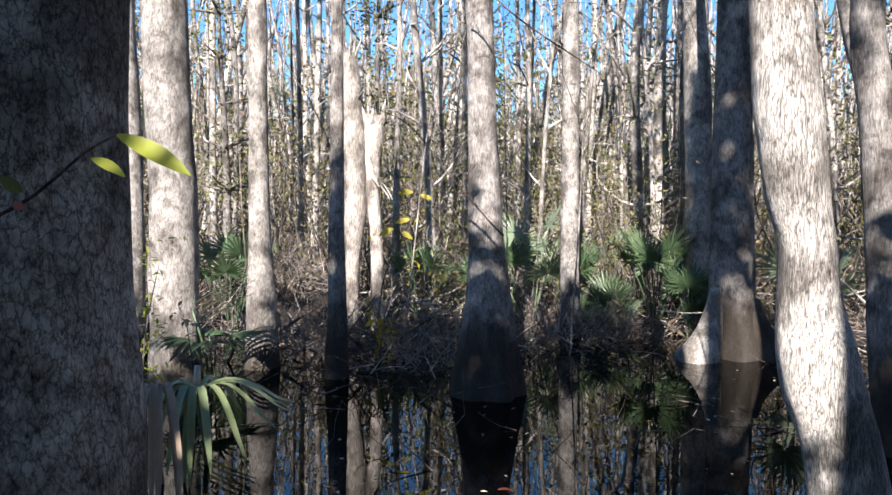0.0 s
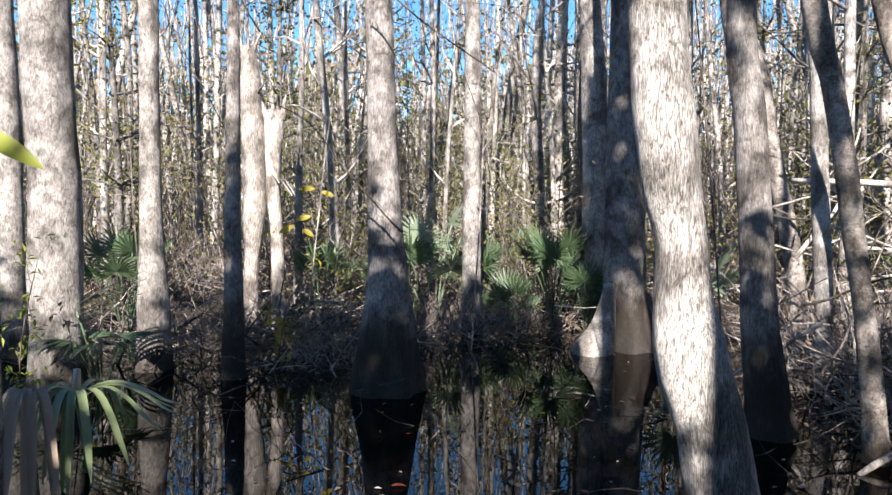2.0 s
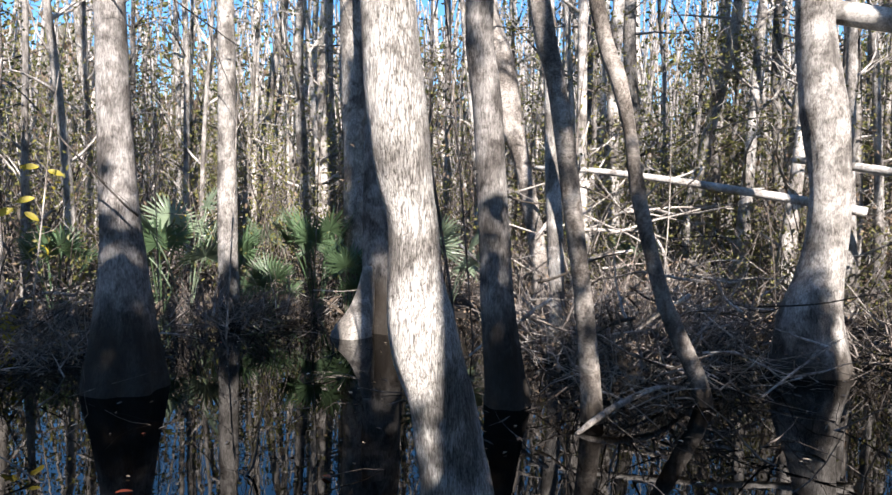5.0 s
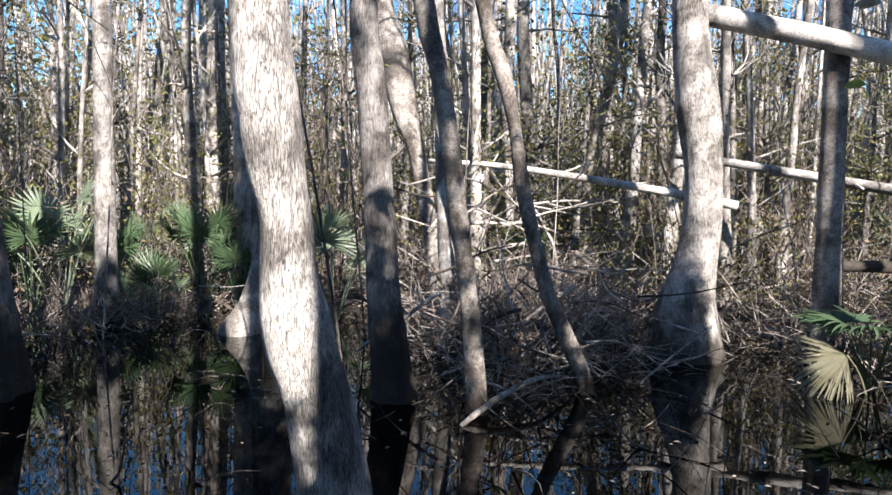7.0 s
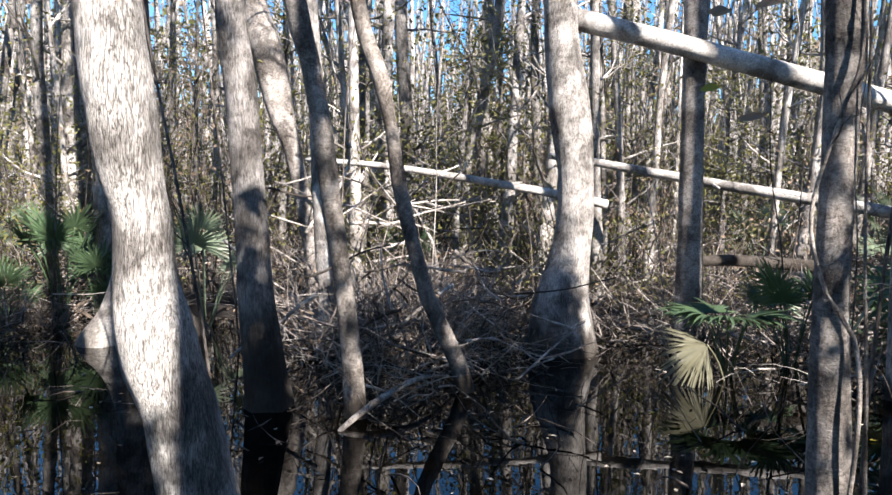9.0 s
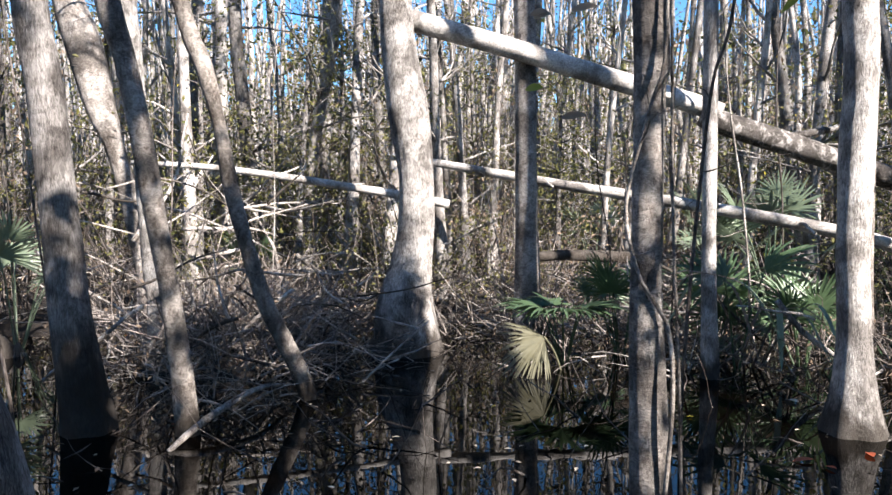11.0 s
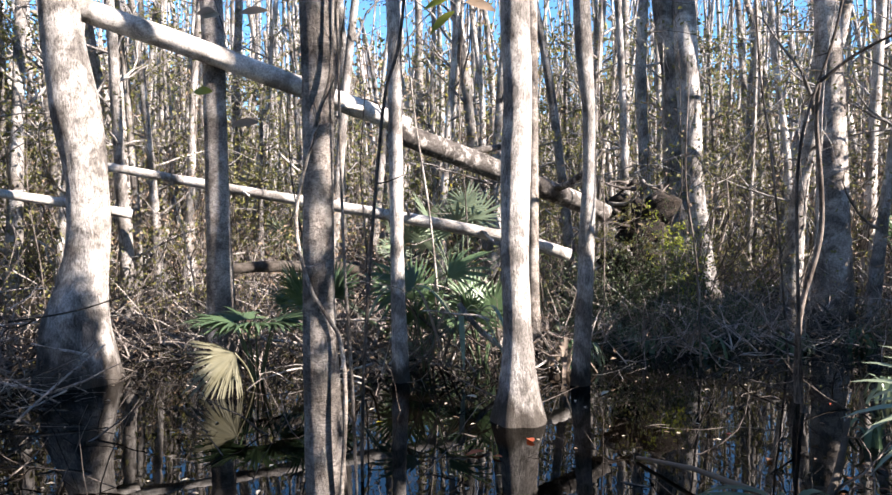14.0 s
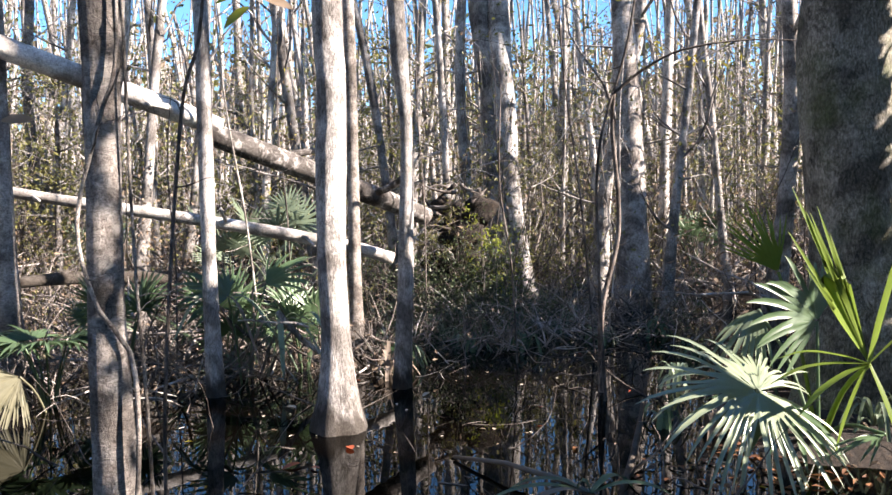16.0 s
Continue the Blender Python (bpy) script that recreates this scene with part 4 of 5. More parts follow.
# mound of the uprooted tree
rng = np.random.default_rng(21)
e = thing("uprooted_stump", (12.25, -0.1, 0), "dark upturned root mass on a mossy mound", "stump")
for i in range(64):
    h = rng.uniform(0.3, 2.25)
    a = rng.uniform(0, 6.28)
    p0 = np.array((rng.normal(0, 0.1), rng.normal(0.15 - 0.15 * h, 0.26), h))
    b = Build().tube(wander(rng, p0, (math.cos(a) * 0.3, math.sin(a) * 0.8, rng.uniform(-1.0, 0.5)), rng.uniform(0.25, 0.7), 6, 0.2), np.linspace(rng.uniform(0.012, 0.045), 0.004, 7), 6, 0.3, seed=i)
    part("root", b, BARK_BROWN if i % 7 == 0 else TWIG, e)
for i in range(30):
    z = rng.uniform(0.2, 1.9)
    y, r = rng.normal(0.1 - 0.15 * z, 0.17), rng.uniform(0.13, 0.27)
    b = Build().tube([(0, y, z - r), (0.05, y + 0.06, z - r * 0.5), (0.03, y, z), (0, y - 0.05, z + r * 0.6), (0, y, z + r)], [r * 0.5, r * 1.0, r * 0.8, r * 0.95, r * 0.3], 9, 0.75, seed=i * 3.1)
    part("clod", b, SOIL, e, "clod of dark earth")


# ---- saplings, vines and the small twigs near the path ----
def vine(name, ctrl, material, label, category="vine", seg=7, twigs=0, leaves=0, seed=1, leaf_mat=None, leaf_size=0.06, twig_len=0.5):
    r = np.random.default_rng(seed)
    c = np.asarray(ctrl, float)
    base = c[0, :3].copy()
    c[:, :3] -= base
    p = smooth_path(c, 0.08)
    e = thing(name, base, label, category)
    part("stem", Build().tube(p[:, :3], p[:, 3], seg, 0.06, seed=seed), material, e)
    green = Build()
    for _ in range(twigs):
        i = r.integers(len(p) // 4, len(p))
        w = wander(r, p[i, :3], r.normal(0, 1, 3) + np.array((0, 0, 0.4)), twig_len * r.uniform(0.5, 1.2), 5, 0.2)
        part("twig", Build().tube(w, np.linspace(p[i, 3] * 0.5, 0.0015, 6), 4, cap=False), material, e)
        for _ in range(leaves):
            green.leaf(w[r.integers(2, 6)] + r.normal(0, 0.03, 3), r.normal(0, 1, 3), (0, 0, 1), leaf_size * r.uniform(0.6, 1.2), leaf_size * 0.4)
    if green.n:
        part("leaves", green, leaf_mat or LEAF_OLIVE, e, smooth=False, kind="stuff")
    return e


vine("sapling", [(2.58, 4.48, -0.3, 0.012), (2.55, 4.5, 0.59, 0.011), (2.44, 4.66, 1.69, 0.01), (2.29, 4.86, 2.94, 0.009), (2.1, 5.1, 5.0, 0.006)], TWIG, "thin pale sapling beside a leaning trunk", "sapling", 7, 6, 0, 31)
vine("vine", [(5.25, 1.5, -0.3, 0.012), (5.27, 1.48, 0.8, 0.012), (5.4, 1.39, 2.36, 0.011), (5.46, 1.26, 3.08, 0.01), (5.4, 1.1, 5.5, 0.006)], TWIG, "thin bare stem standing in dark water", "sapling", 7, 5, 0, 32)
vine("vine", [(7.61, -1.59, -0.4, 0.016), (7.68, -1.52, 1.2, 0.015), (7.74, -1.54, 2.32, 0.013), (7.85, -1.85, 3.45, 0.012), (7.9, -2.1, 5.5, 0.008)], TWIG, "pale thin vine stem rising from the swamp", "vine", 7, 4, 0, 33)
vine("vine", [(7.95, -1.6, -0.3, 0.03), (7.97, -1.6, 0.74, 0.026), (8.05, -1.78, 1.56, 0.022), (7.95, -1.7, 2.5, 0.02), (7.79, -1.68, 2.83, 0.02)], TWIG, "dark bent vine stem by the water", "vine", 8, 3, 0, 34)
vine("branch", [(7.79, -1.68, 2.81, 0.016), (7.75, -1.95, 3.02, 0.013), (7.72, -2.3, 3.18, 0.01), (7.7, -2.9, 3.25, 0.007), (7.65, -3.6, 3.2, 0.004)], TWIG, "dark arching branch with a few yellow leaves", "branch", 6, 7, 5, 35, LEAF_YELLOW, 0.07)
vine("vine", [(4.36, 1.3, -0.2, 0.012), (4.38, 1.24, 0.7, 0.012), (4.44, 1.3, 1.1, 0.012), (4.4, 1.42, 1.3, 0.011), (4.42, 1.52, 1.7, 0.01), (4.43, 1.4, 2.2, 0.01), (4.5, 1.34, 2.6, 0.009), (4.6, 1.4, 4.0, 0.006)], BARK_BROWN, "woody vine twisting up a brown trunk", "vine", 7, 5, 0, 36)
vine("vine", [(4.5, 1.22, -0.2, 0.009), (4.5, 1.25, 0.8, 0.009), (4.52, 1.3, 1.6, 0.008), (4.55, 1.33, 2.6, 0.008), (4.6, 1.36, 4.0, 0.006)], BARK_BROWN, "thin vine hanging along a brown trunk", "vine", 6, 3, 0, 37)
vine("branch", [(0.55, 6.95, 1.6, 0.011), (0.41, 6.8, 1.73, 0.01), (0.0, 6.8, 2.2, 0.008), (-0.35, 6.84, 2.63, 0.006), (-0.8, 6.9, 2.85, 0.003)], TWIG, "dark bare branch slanting before a tupelo", "branch", 6, 6, 0, 38)
vine("branch", [(0.1, 6.6, 4.1, 0.009), (0.6, 6.6, 3.6, 0.008), (1.4, 6.7, 3.1, 0.004)], TWIG, "dark bare twig hanging across the trunks", "branch", 6, 6, 2, 39, LEAF_DRY)
vine("sapling", [(-0.95, 9.8, 0.0, 0.012), (-0.85, 9.85, 0.9, 0.01), (-0.6, 9.9, 1.5, 0.006), (-0.4, 9.9, 1.8, 0.003)], TWIG, "small shrub with a few bright yellow leaves", "sapling", 6, 5, 4, 40, LEAF_YELLOW, 0.11)
vine("sapling", [(-0.8, 8.6, 0.0, 0.01), (-0.76, 8.56, 0.3, 0.008), (-0.72, 8.55, 0.6, 0.004)], TWIG, "low stem with orange yellow leaves by the water", "sapling", 6, 5, 5, 41, LEAF_YELLOW, 0.09, 0.22)
vine("branch", [(-1.3, 1.95, 1.72, 0.006), (-1.08, 1.9, 1.82, 0.005), (-0.95, 1.9, 1.93, 0.004), (-0.86, 1.9, 1.98, 0.003)], TWIG, "small twig with leaves beside the dark trunk", "branch", 6, 0, 0, 42)


vine("vine", [(-2.62, 6.35, -0.3, 0.008), (-2.66, 6.32, 0.4, 0.007), (-2.6, 6.3, 0.9, 0.006), (-2.5, 6.3, 1.35, 0.003)], TWIG, "climbing plant with yellow green leaves at a tupelo's foot", "vine", 6, 22, 7, 45, LEAF_LIME, 0.075, 0.3)
vine("sapling", [(-2.2, 6.4, -0.3, 0.008), (-2.24, 6.4, 0.3, 0.007), (-2.3, 6.4, 0.8, 0.004)], TWIG, "small shrub with dark red-brown leaves before a pale trunk", "sapling", 6, 12, 5, 46, LEAF_DRY, 0.09, 0.3)

# thin saplings and dead stems standing between the trunks
rng = np.random.default_rng(24)
for i, (x, y) in enumerate([(-0.6, 9.5), (0.9, 10.2), (-2.6, 9.8), (1.6, 9.3), (2.8, 9.8), (5.4, 7.6), (6.4, 6.9), (4.4, 7.9), (7.9, 6.4), (8.9, 5.0), (9.4, 3.9), (8.7, 3.4), (9.6, 2.1), (10.2, 0.2), (9.3, -0.9), (10.8, -2.2), (8.4, 2.7), (11.4, 2.2), (12.2, -2.6), (9.9, -1.9)]):
    lean, h = rng.normal(0, 0.12, 2), rng.uniform(2.4, 5.5)
    r = rng.uniform(0.007, 0.015)
    vine("sapling", [(x, y, -0.25, r), (x + lean[0] * 1.2, y + lean[1] * 1.2, h * 0.35, r * 0.9), (x + lean[0] * 2, y + lean[1] * 2 + 0.08, h * 0.65, r * 0.7), (x + lean[0] * 3.4, y + lean[1] * 3, h, r * 0.35)],
         WOOD_DEAD if i % 3 == 0 else TWIG, "thin bare sapling with fine twigs between the trunks", "sapling", 6, 9, 2 if i % 2 else 0, 70 + i, LEAF_YELLOW if i % 4 == 1 else LEAF_DRY, 0.07, 0.6)


def big_leaf(at, way, up, length, width, material, label):
    e = thing("leaf", at, label, "leaf")
    b = Build()
    way, up = unit(way), unit(up)
    side = unit(np.cross(way, up))
    nrm = np.cross(side, way)
    v = []
    for i in range(9):
        s = i / 8
        w = width * math.sin(math.pi * min(1, s * 0.96 + 0.03)) ** 0.75 / 2
        c = way * length * s - nrm * length * 0.16 * s * s
        v += [c + side * w + nrm * w * 0.3, c, c - side * w + nrm * w * 0.3]
    f = []
    for i in range(8):
        f += [(3 * i, 3 * i + 1, 3 * i + 4, 3 * i + 3), (3 * i + 1, 3 * i + 2, 3 * i + 5, 3 * i + 4)]
    b.add(v, f)
    part("blade", b, material, e)
    return e


for x, y, z, n in [(11.75, -0.55, 1.0, 51), (11.8, -0.2, 0.9, 52), (11.7, -0.9, 0.8, 53), (11.85, 0.25, 0.9, 54)]:
    vine("shrub", [(x, y, z - 0.7, 0.01), (x, y, z - 0.2, 0.009), (x - 0.05, y, z + 0.3, 0.006), (x - 0.1, y + 0.05, z + 0.7, 0.003)], TWIG, "small bright green shrub below the upturned roots", "shrub", 6, 18, 12, n, LEAF_LIME if n % 2 else LEAF_OLIVE, 0.07, 0.45)
big_leaf((-0.86, 1.9, 1.98), (0.21, -0.04, -0.09), (0.1, -0.75, 0.6), 0.22, 0.055, LEAF_LIME, "long lime green leaf on a twig")
big_leaf((-0.93, 1.9, 1.92), (0.14, -0.06, -0.05), (0.1, -0.6, 0.7), 0.12, 0.035, LEAF_LIME, "lime green leaf on a twig")
big_leaf((-1.1, 1.88, 1.83), (-0.05, -0.05, 0.05), (0, -1, 0.2), 0.06, 0.035, LEAF_OLIVE, "small olive leaf on a twig")
big_leaf((-1.12, 1.88, 1.8), (0.06, -0.05, -0.02), (0, -1, 0.4), 0.05, 0.025, LEAF_RED, "small red leaf on a twig")
vine("branch", [(4.3, 1.3, 3.3, 0.006), (4.2, 0.9, 3.0, 0.005), (4.15, 0.55, 2.75, 0.003)], TWIG, "hanging twig with large lime leaves", "branch", 6, 3, 0, 43)
for i, (dx, dy, dz) in enumerate([(0, 0.12, 0.05), (0.02, -0.1, 0.06), (-0.02, 0.1, -0.06), (0.0, -0.16, -0.02), (0, 0.02, 0.1), (0.02, 0.18, 0.0)]):
    big_leaf((4.15, 0.58 + dy * 0.2, 2.68 + dz), (dx * 0.5, dy, dz * 0.6 - 0.03), (-0.8, 0, 0.6), 0.14, 0.055, LEAF_DRY if i == 3 else LEAF_LIME, "large lime leaf on a hanging twig")
vine("branch", [(4.9, 2.4, 3.4, 0.004), (4.86, 2.25, 3.0, 0.003), (4.85, 2.15, 2.7, 0.002)], TWIG, "thin hanging twig with curled brown leaves", "branch", 5, 3, 0, 44)
for i, (dy, dz, m) in enumerate([(0.05, 0.12, LEAF_DRY), (-0.12, 0.1, LEAF_DRY), (0.08, -0.35, LEAF_LIME), (-0.05, -0.55, LEAF_DRY), (0.02, 0.1, LEAF_PALE)]):
    big_leaf((4.85, 2.19 + dy, 2.8 + dz), (0.02, 0.14 if dy > 0 else -0.12, 0.02), (-0.9, 0, 0.4), 0.16, 0.06, m, "curled leaf hanging on a thin twig")
# single leaves on the water, and cut blades beside the tupelo
for x, y, a, size, m, label in [(6.26, 0.54, 0.4, 0.13, LEAF_RED, "red leaf floating on black water"), (5.97, 0.85, 2.2, 0.14, LEAF_RED, "red leaf floating on black water"), (5.87, 0.7, 1.1, 0.08, LEAF_RED, "small red leaf floating on black water"),
                                (0.34, 4.59, 0.2, 0.1, LEAF_RED, "orange red leaf floating on black water"), (1.57, 4.33, 1.9, 0.09, LEAF_RED, "orange red leaf floating on black water"), (7.39, 1.22, 0.9, 0.16, LEAF_PALE, "large pale dead leaf lying at the waterline"), (7.92, 0.05, 2.6, 0.12, LEAF_PALE, "pale dead leaf lying at the waterline")]:
    big_leaf((x, y, 0.016), (math.cos(a), math.sin(a), 0.03), (0, 0, 1), size, size * 0.45, m, label)
for x, y, z, wx, wz, size in [(-0.79, 8.70, 0.56, 0.1, -0.9, 0.2), (-0.75, 8.70, 0.45, -0.3, -0.8, 0.2), (-0.83, 8.68, 0.35, 0.4, -0.7, 0.17), (-0.71, 8.70, 0.32, 0.3, -0.9, 0.16), (-0.85, 8.70, 0.52, -0.6, -0.3, 0.14),
                              (-0.68, 9.76, 1.69, 0.9, 0.3, 0.2), (-0.70, 9.74, 1.61, -0.8, -0.3, 0.22), (-0.60, 9.76, 1.57, 0.7, -0.4, 0.18), (-0.36, 9.90, 2.07, 0.8, -0.2, 0.18), (-0.45, 9.90, 2.11, -0.9, 0.0, 0.2)]:
    big_leaf((x, y, z), (wx, -0.15, wz), (0.1, -1, 0.5), size, size * 0.42, LEAF_YELLOW, "bright yellow leaf hanging on a low shrub stem")
e = thing("dead_palm_leaf", (5.3, -0.95, 0), "dull green dead palm leaf lying half sunk in black water", "dead leaf")
part("stalk", Build().tube([(0.78, 0.74, 0.02), (0.45, 0.4, 0.09), (0.12, 0.04, 0.09), (-0.1, -0.2, 0.02)], [0.013, 0.017, 0.02, 0.02], 7, 0.1), FROND_DEAD, e)
for wx, wy, ln in [(-0.2, 0.95, 0.75), (0.15, 0.9, 0.6), (-0.5, 0.75, 0.7), (0.4, -0.6, 0.5), (-0.1, -0.9, 0.6), (0.1, 0.3, 0.3)]:
    h, w = np.array((-0.02, -0.08, 0.07)), np.array((wx, wy, 0)) * ln
    part("blade", strap([h, h + w * 0.35 + np.array((0, 0, 0.07)), h + w * 0.7 + np.array((0, 0, 0.05)), h + w - np.array((0, 0, 0.05))], 0.06), FROND_DEAD if wx < -0.3 else FROND_GREEN, e)
log("branch", [(5.4, -1.22, -0.03, 0.022), (5.9, -1.42, 0.08, 0.024), (6.35, -1.58, 0.2, 0.02), (6.6, -1.66, 0.29, 0.012)], BARK_BROWN, "dull brown stick slanting out of the water", 8, 1, 14)
rust = Build()
for i in range(150):
    rust.leaf((5.85 + rng.normal(0, 0.38), -2.35 + rng.normal(0, 0.42), 0.005 + rng.uniform(0, 0.012)), (*rng.normal(0, 1, 2), rng.normal(0, 0.12)), (0, 0, 1), rng.uniform(0.05, 0.11), rng.uniform(0.03, 0.05), 0.1)
tagged(part("floating_leaves", rust, LEAF_RUST, smooth=False), "rust brown leaves soaked in the shallows below a palmetto", "leaf litter", kind="stuff")
e = thing("palmetto", (-2.5, 7.45, 0), "palmetto with pale sunlit half-folded blades beside a tupelo", "palmetto")
for i in range(5):
    p0, p1 = np.array((-0.1 + 0.02 * i, -0.05, 0.86 - 0.045 * i)), np.array((0.56 + 0.04 * (i % 2), -0.1, 1.2 - 0.065 * i))
    part("blade", strap([p0, p0 * 0.6 + p1 * 0.4 + np.array((0, 0, 0.02)), p1], 0.05, 0.3), FROND_GLOSSY, e)
part("stalk", Build().tube([(0.05, 0.2, -0.4), (-0.02, 0.06, 0.4), (-0.1, -0.05, 0.8)], [0.016, 0.013, 0.01], 6), FROND_GREEN, e)
for i in range(4):
    a = 0.6 + 1.5 * i
    out = np.array((math.cos(a), math.sin(a), 0))
    frond(e, rng, (0.05, 0.15, -0.3), out * 0.22 + np.array((0.1, 0, 0.5)), out + np.array((0, 0, 0.3)), (0, 0, 1), 0.5, FROND_GREEN, 18, 170, 0.6)
vine("sapling", [(-0.79, 8.75, -0.2, 0.009), (-0.79, 8.72, 0.3, 0.008), (-0.78, 8.7, 0.62, 0.004)], TWIG, "low stem with bright orange yellow leaves by the water", "sapling", 6, 5, 7, 97, LEAF_YELLOW, 0.14, 0.16)


# ---- brush, litter and floating leaves ----
def brush(seed, radius, height, twigs, material, label, leaves=40, leaf_mat=None, upright=0.25):
    r = np.random.default_rng(seed)
    e = thing("brush_pile", (0, 0, 0), label, "brush", "brush along the banks")
    b, g = Build(), Build()
    for _ in range(twigs):
        a, d = r.uniform(0, 6.28), radius * math.sqrt(r.uniform(0, 1))
        p = (d * math.cos(a), d * math.sin(a), r.uniform(-0.05, height * 0.5))
        w = np.array((*r.normal(0, 1, 2), r.normal(upright, 0.35)))
        pts = wander(r, p, w, r.uniform(0.5, 1.7) * radius, 5, 0.16, 0.01)
        b.tube(pts, np.linspace(r.choice([0.003, 0.005, 0.008, 0.012, 0.018]), 0.0015, 6), 3, cap=False)
        if r.uniform() < 0.6:
            q = pts[3]
            b.tube(wander(r, q, r.normal(0, 1, 3), 0.35, 3, 0.3), np.linspace(0.003, 0.001, 4), 3, cap=False)
    for _ in range(leaves):
        a, d = r.uniform(0, 6.28), radius * math.sqrt(r.uniform(0, 1))
        g.leaf((d * math.cos(a), d * math.sin(a), r.uniform(0, height)), r.normal(0, 1, 3), r.normal(0, 1, 3), r.uniform(0.04, 0.1), 0.035)
    part("brushwood", b, material, e, kind="stuff")
    part("leaves", g, leaf_mat or LEAF_DRY, e, smooth=False, kind="stuff")
    return e


def drop(o):
    for c in list(o.children_recursive) + [o]:
        bpy.data.objects.remove(c)


piles = [brush(51, 0.8, 0.6, 70, TWIG, "tangled pile of bare brown twigs and dead leaves"),
         brush(52, 0.9, 0.8, 75, TWIG_GREY, "heap of thin grey twigs on the muddy bank", upright=0.6),
         brush(53, 0.8, 0.4, 26, WOOD_DEAD, "scatter of bleached broken sticks on the bank", 60),
         brush(54, 0.7, 1.1, 55, TWIG_GREY, "upright bare shrub stems with brown leaves", 50, upright=1.4),
         brush(55, 0.9, 0.5, 30, WOOD_DEAD, "bleached sticks and brown leaves at the water's edge", 80, LEAF_DRY)]
rng = np.random.default_rng(60)
count = 0
while count < 150:
    a, d = rng.uniform(radians(-38), radians(128)), rng.uniform(5.0, 17)
    x, y = 0.5 + d * math.sin(a), d * math.cos(a)
    z = ground_z(x, y)
    if (x < -0.4 and y < 7.8) or (x > 3 and y < 0 and d < 9.8):
        continue
    if z < -0.12 or (z < 0.02 and rng.uniform() < 0.4):
        continue
    copy_thing(piles[rng.integers(0, 5)], pose(x, y, max(z, -0.02), 0, 0, rng.uniform(0, 360)) @ Matrix.Scale(rng.uniform(0.75, 1.25), 4))
    count += 1
for x, y, k, s in [(5.0, 5.6, 4, 0.7), (5.6, 5.3, 2, 0.7), (5.5, 6.3, 2, 1.0), (6.2, 6.1, 0, 1.1), (4.4, 5.6, 4, 0.8), (6.9, 6.8, 1, 1.1), (5.8, 7.2, 1, 1.1), (6.2, 5.3, 4, 0.7), (4.5, 5.0, 2, 0.6), (4.9, 6.6, 3, 0.8),
                   (-0.9, 8.8, 0, 1.0), (-0.1, 9.2, 4, 0.9), (-1.9, 9.3, 1, 0.9), (0.9, 9.7, 3, 0.8), (1.7, 9.9, 1, 0.8), (2.4, 10.1, 0, 0.8), (-0.4, 8.2, 2, 0.7),
                   (8.5, 2.0, 2, 0.9), (8.9, 1.2, 0, 0.9), (8.0, 2.7, 4, 0.7), (9.2, 0.4, 2, 0.8), (10.4, -1.4, 1, 0.9), (8.2, 5.6, 1, 0.8), (8.9, 6.2, 0, 0.9),
                   (5.2, 6.8, 1, 0.9), (6.5, 6.4, 1, 0.9), (6.1, 7.6, 1, 1.0), (7.0, 7.5, 3, 0.8), (7.6, 6.8, 1, 1.0), (5.6, 8.2, 1, 1.0), (6.7, 8.3, 2, 1.0), (7.9, 7.7, 2, 1.0),
                   (-0.6, 9.4, 1, 0.9), (0.3, 9.9, 1, 0.8), (1.2, 10.2, 3, 0.8), (-1.5, 9.6, 3, 0.8), (2.0, 10.5, 1, 0.8), (-2.7, 9.6, 1, 0.8), (2.9, 10.4, 3, 0.7), (-0.2, 8.5, 1, 0.6),
                   (8.8, 2.6, 1, 0.8), (9.4, 1.3, 3, 0.7), (9.8, 2.9, 1, 0.9), (10.0, 0.6, 1, 0.8), (9.9, -0.6, 3, 0.7), (11.0, -2.4, 1, 0.9), (12.2, -2.0, 1, 1.0), (12.8, -3.6, 3, 0.9), (9.2, 3.5, 1, 0.8), (8.7, 4.6, 3, 0.7), (9.6, 4.4, 1, 0.9),
                   (7.6, 3.9, 3, 0.6), (10.9, -3.2, 2, 0.9), (11.2, 1.0, 0, 1.0), (10.6, 2.4, 1, 0.9)]:
    copy_thing(piles[k], pose(x, y, max(ground_z(x, y), -0.04), 0, 0, rng.uniform(0, 360)) @ Matrix.Scale(s, 4))
for o in piles:
    drop(o)

# floating leaves and submerged sticks
b1, b2, b3, b4 = Build(), Build(), Build(), Build()
for i in range(900):
    a, d = rng.uniform(radians(-35), radians(125)), rng.uniform(2.6, 11) ** 1.0
    x, y = 0.5 + d * math.sin(a), d * math.cos(a)
    k = rng.uniform()
    t = b1 if k < 0.5 else b2 if k < 0.93 else b3 if k < 0.96 else b4
    t.leaf((x, y, 0.004 + rng.uniform(0, 0.01)), (*rng.normal(0, 1, 2), rng.normal(0, 0.1)), (0, 0, 1), rng.uniform(0.025, 0.07), rng.uniform(0.015, 0.035), 0.1)
for nm, bb, mt, lb in (("floating_leaves", b1, LEAF_PALE, "pale dead leaves floating on black water"), ("floating_leaves", b2, LEAF_DRY, "brown dead leaves floating on black water"),
                       ("floating_leaves", b3, LEAF_RED, "a few red leaves floating on black water"), ("floating_leaves", b4, LEAF_YELLOW, "a few yellow leaves floating on black water")):
    tagged(part(nm, bb, mt, smooth=False), lb, "leaf litter", kind="stuff")
b = Build()
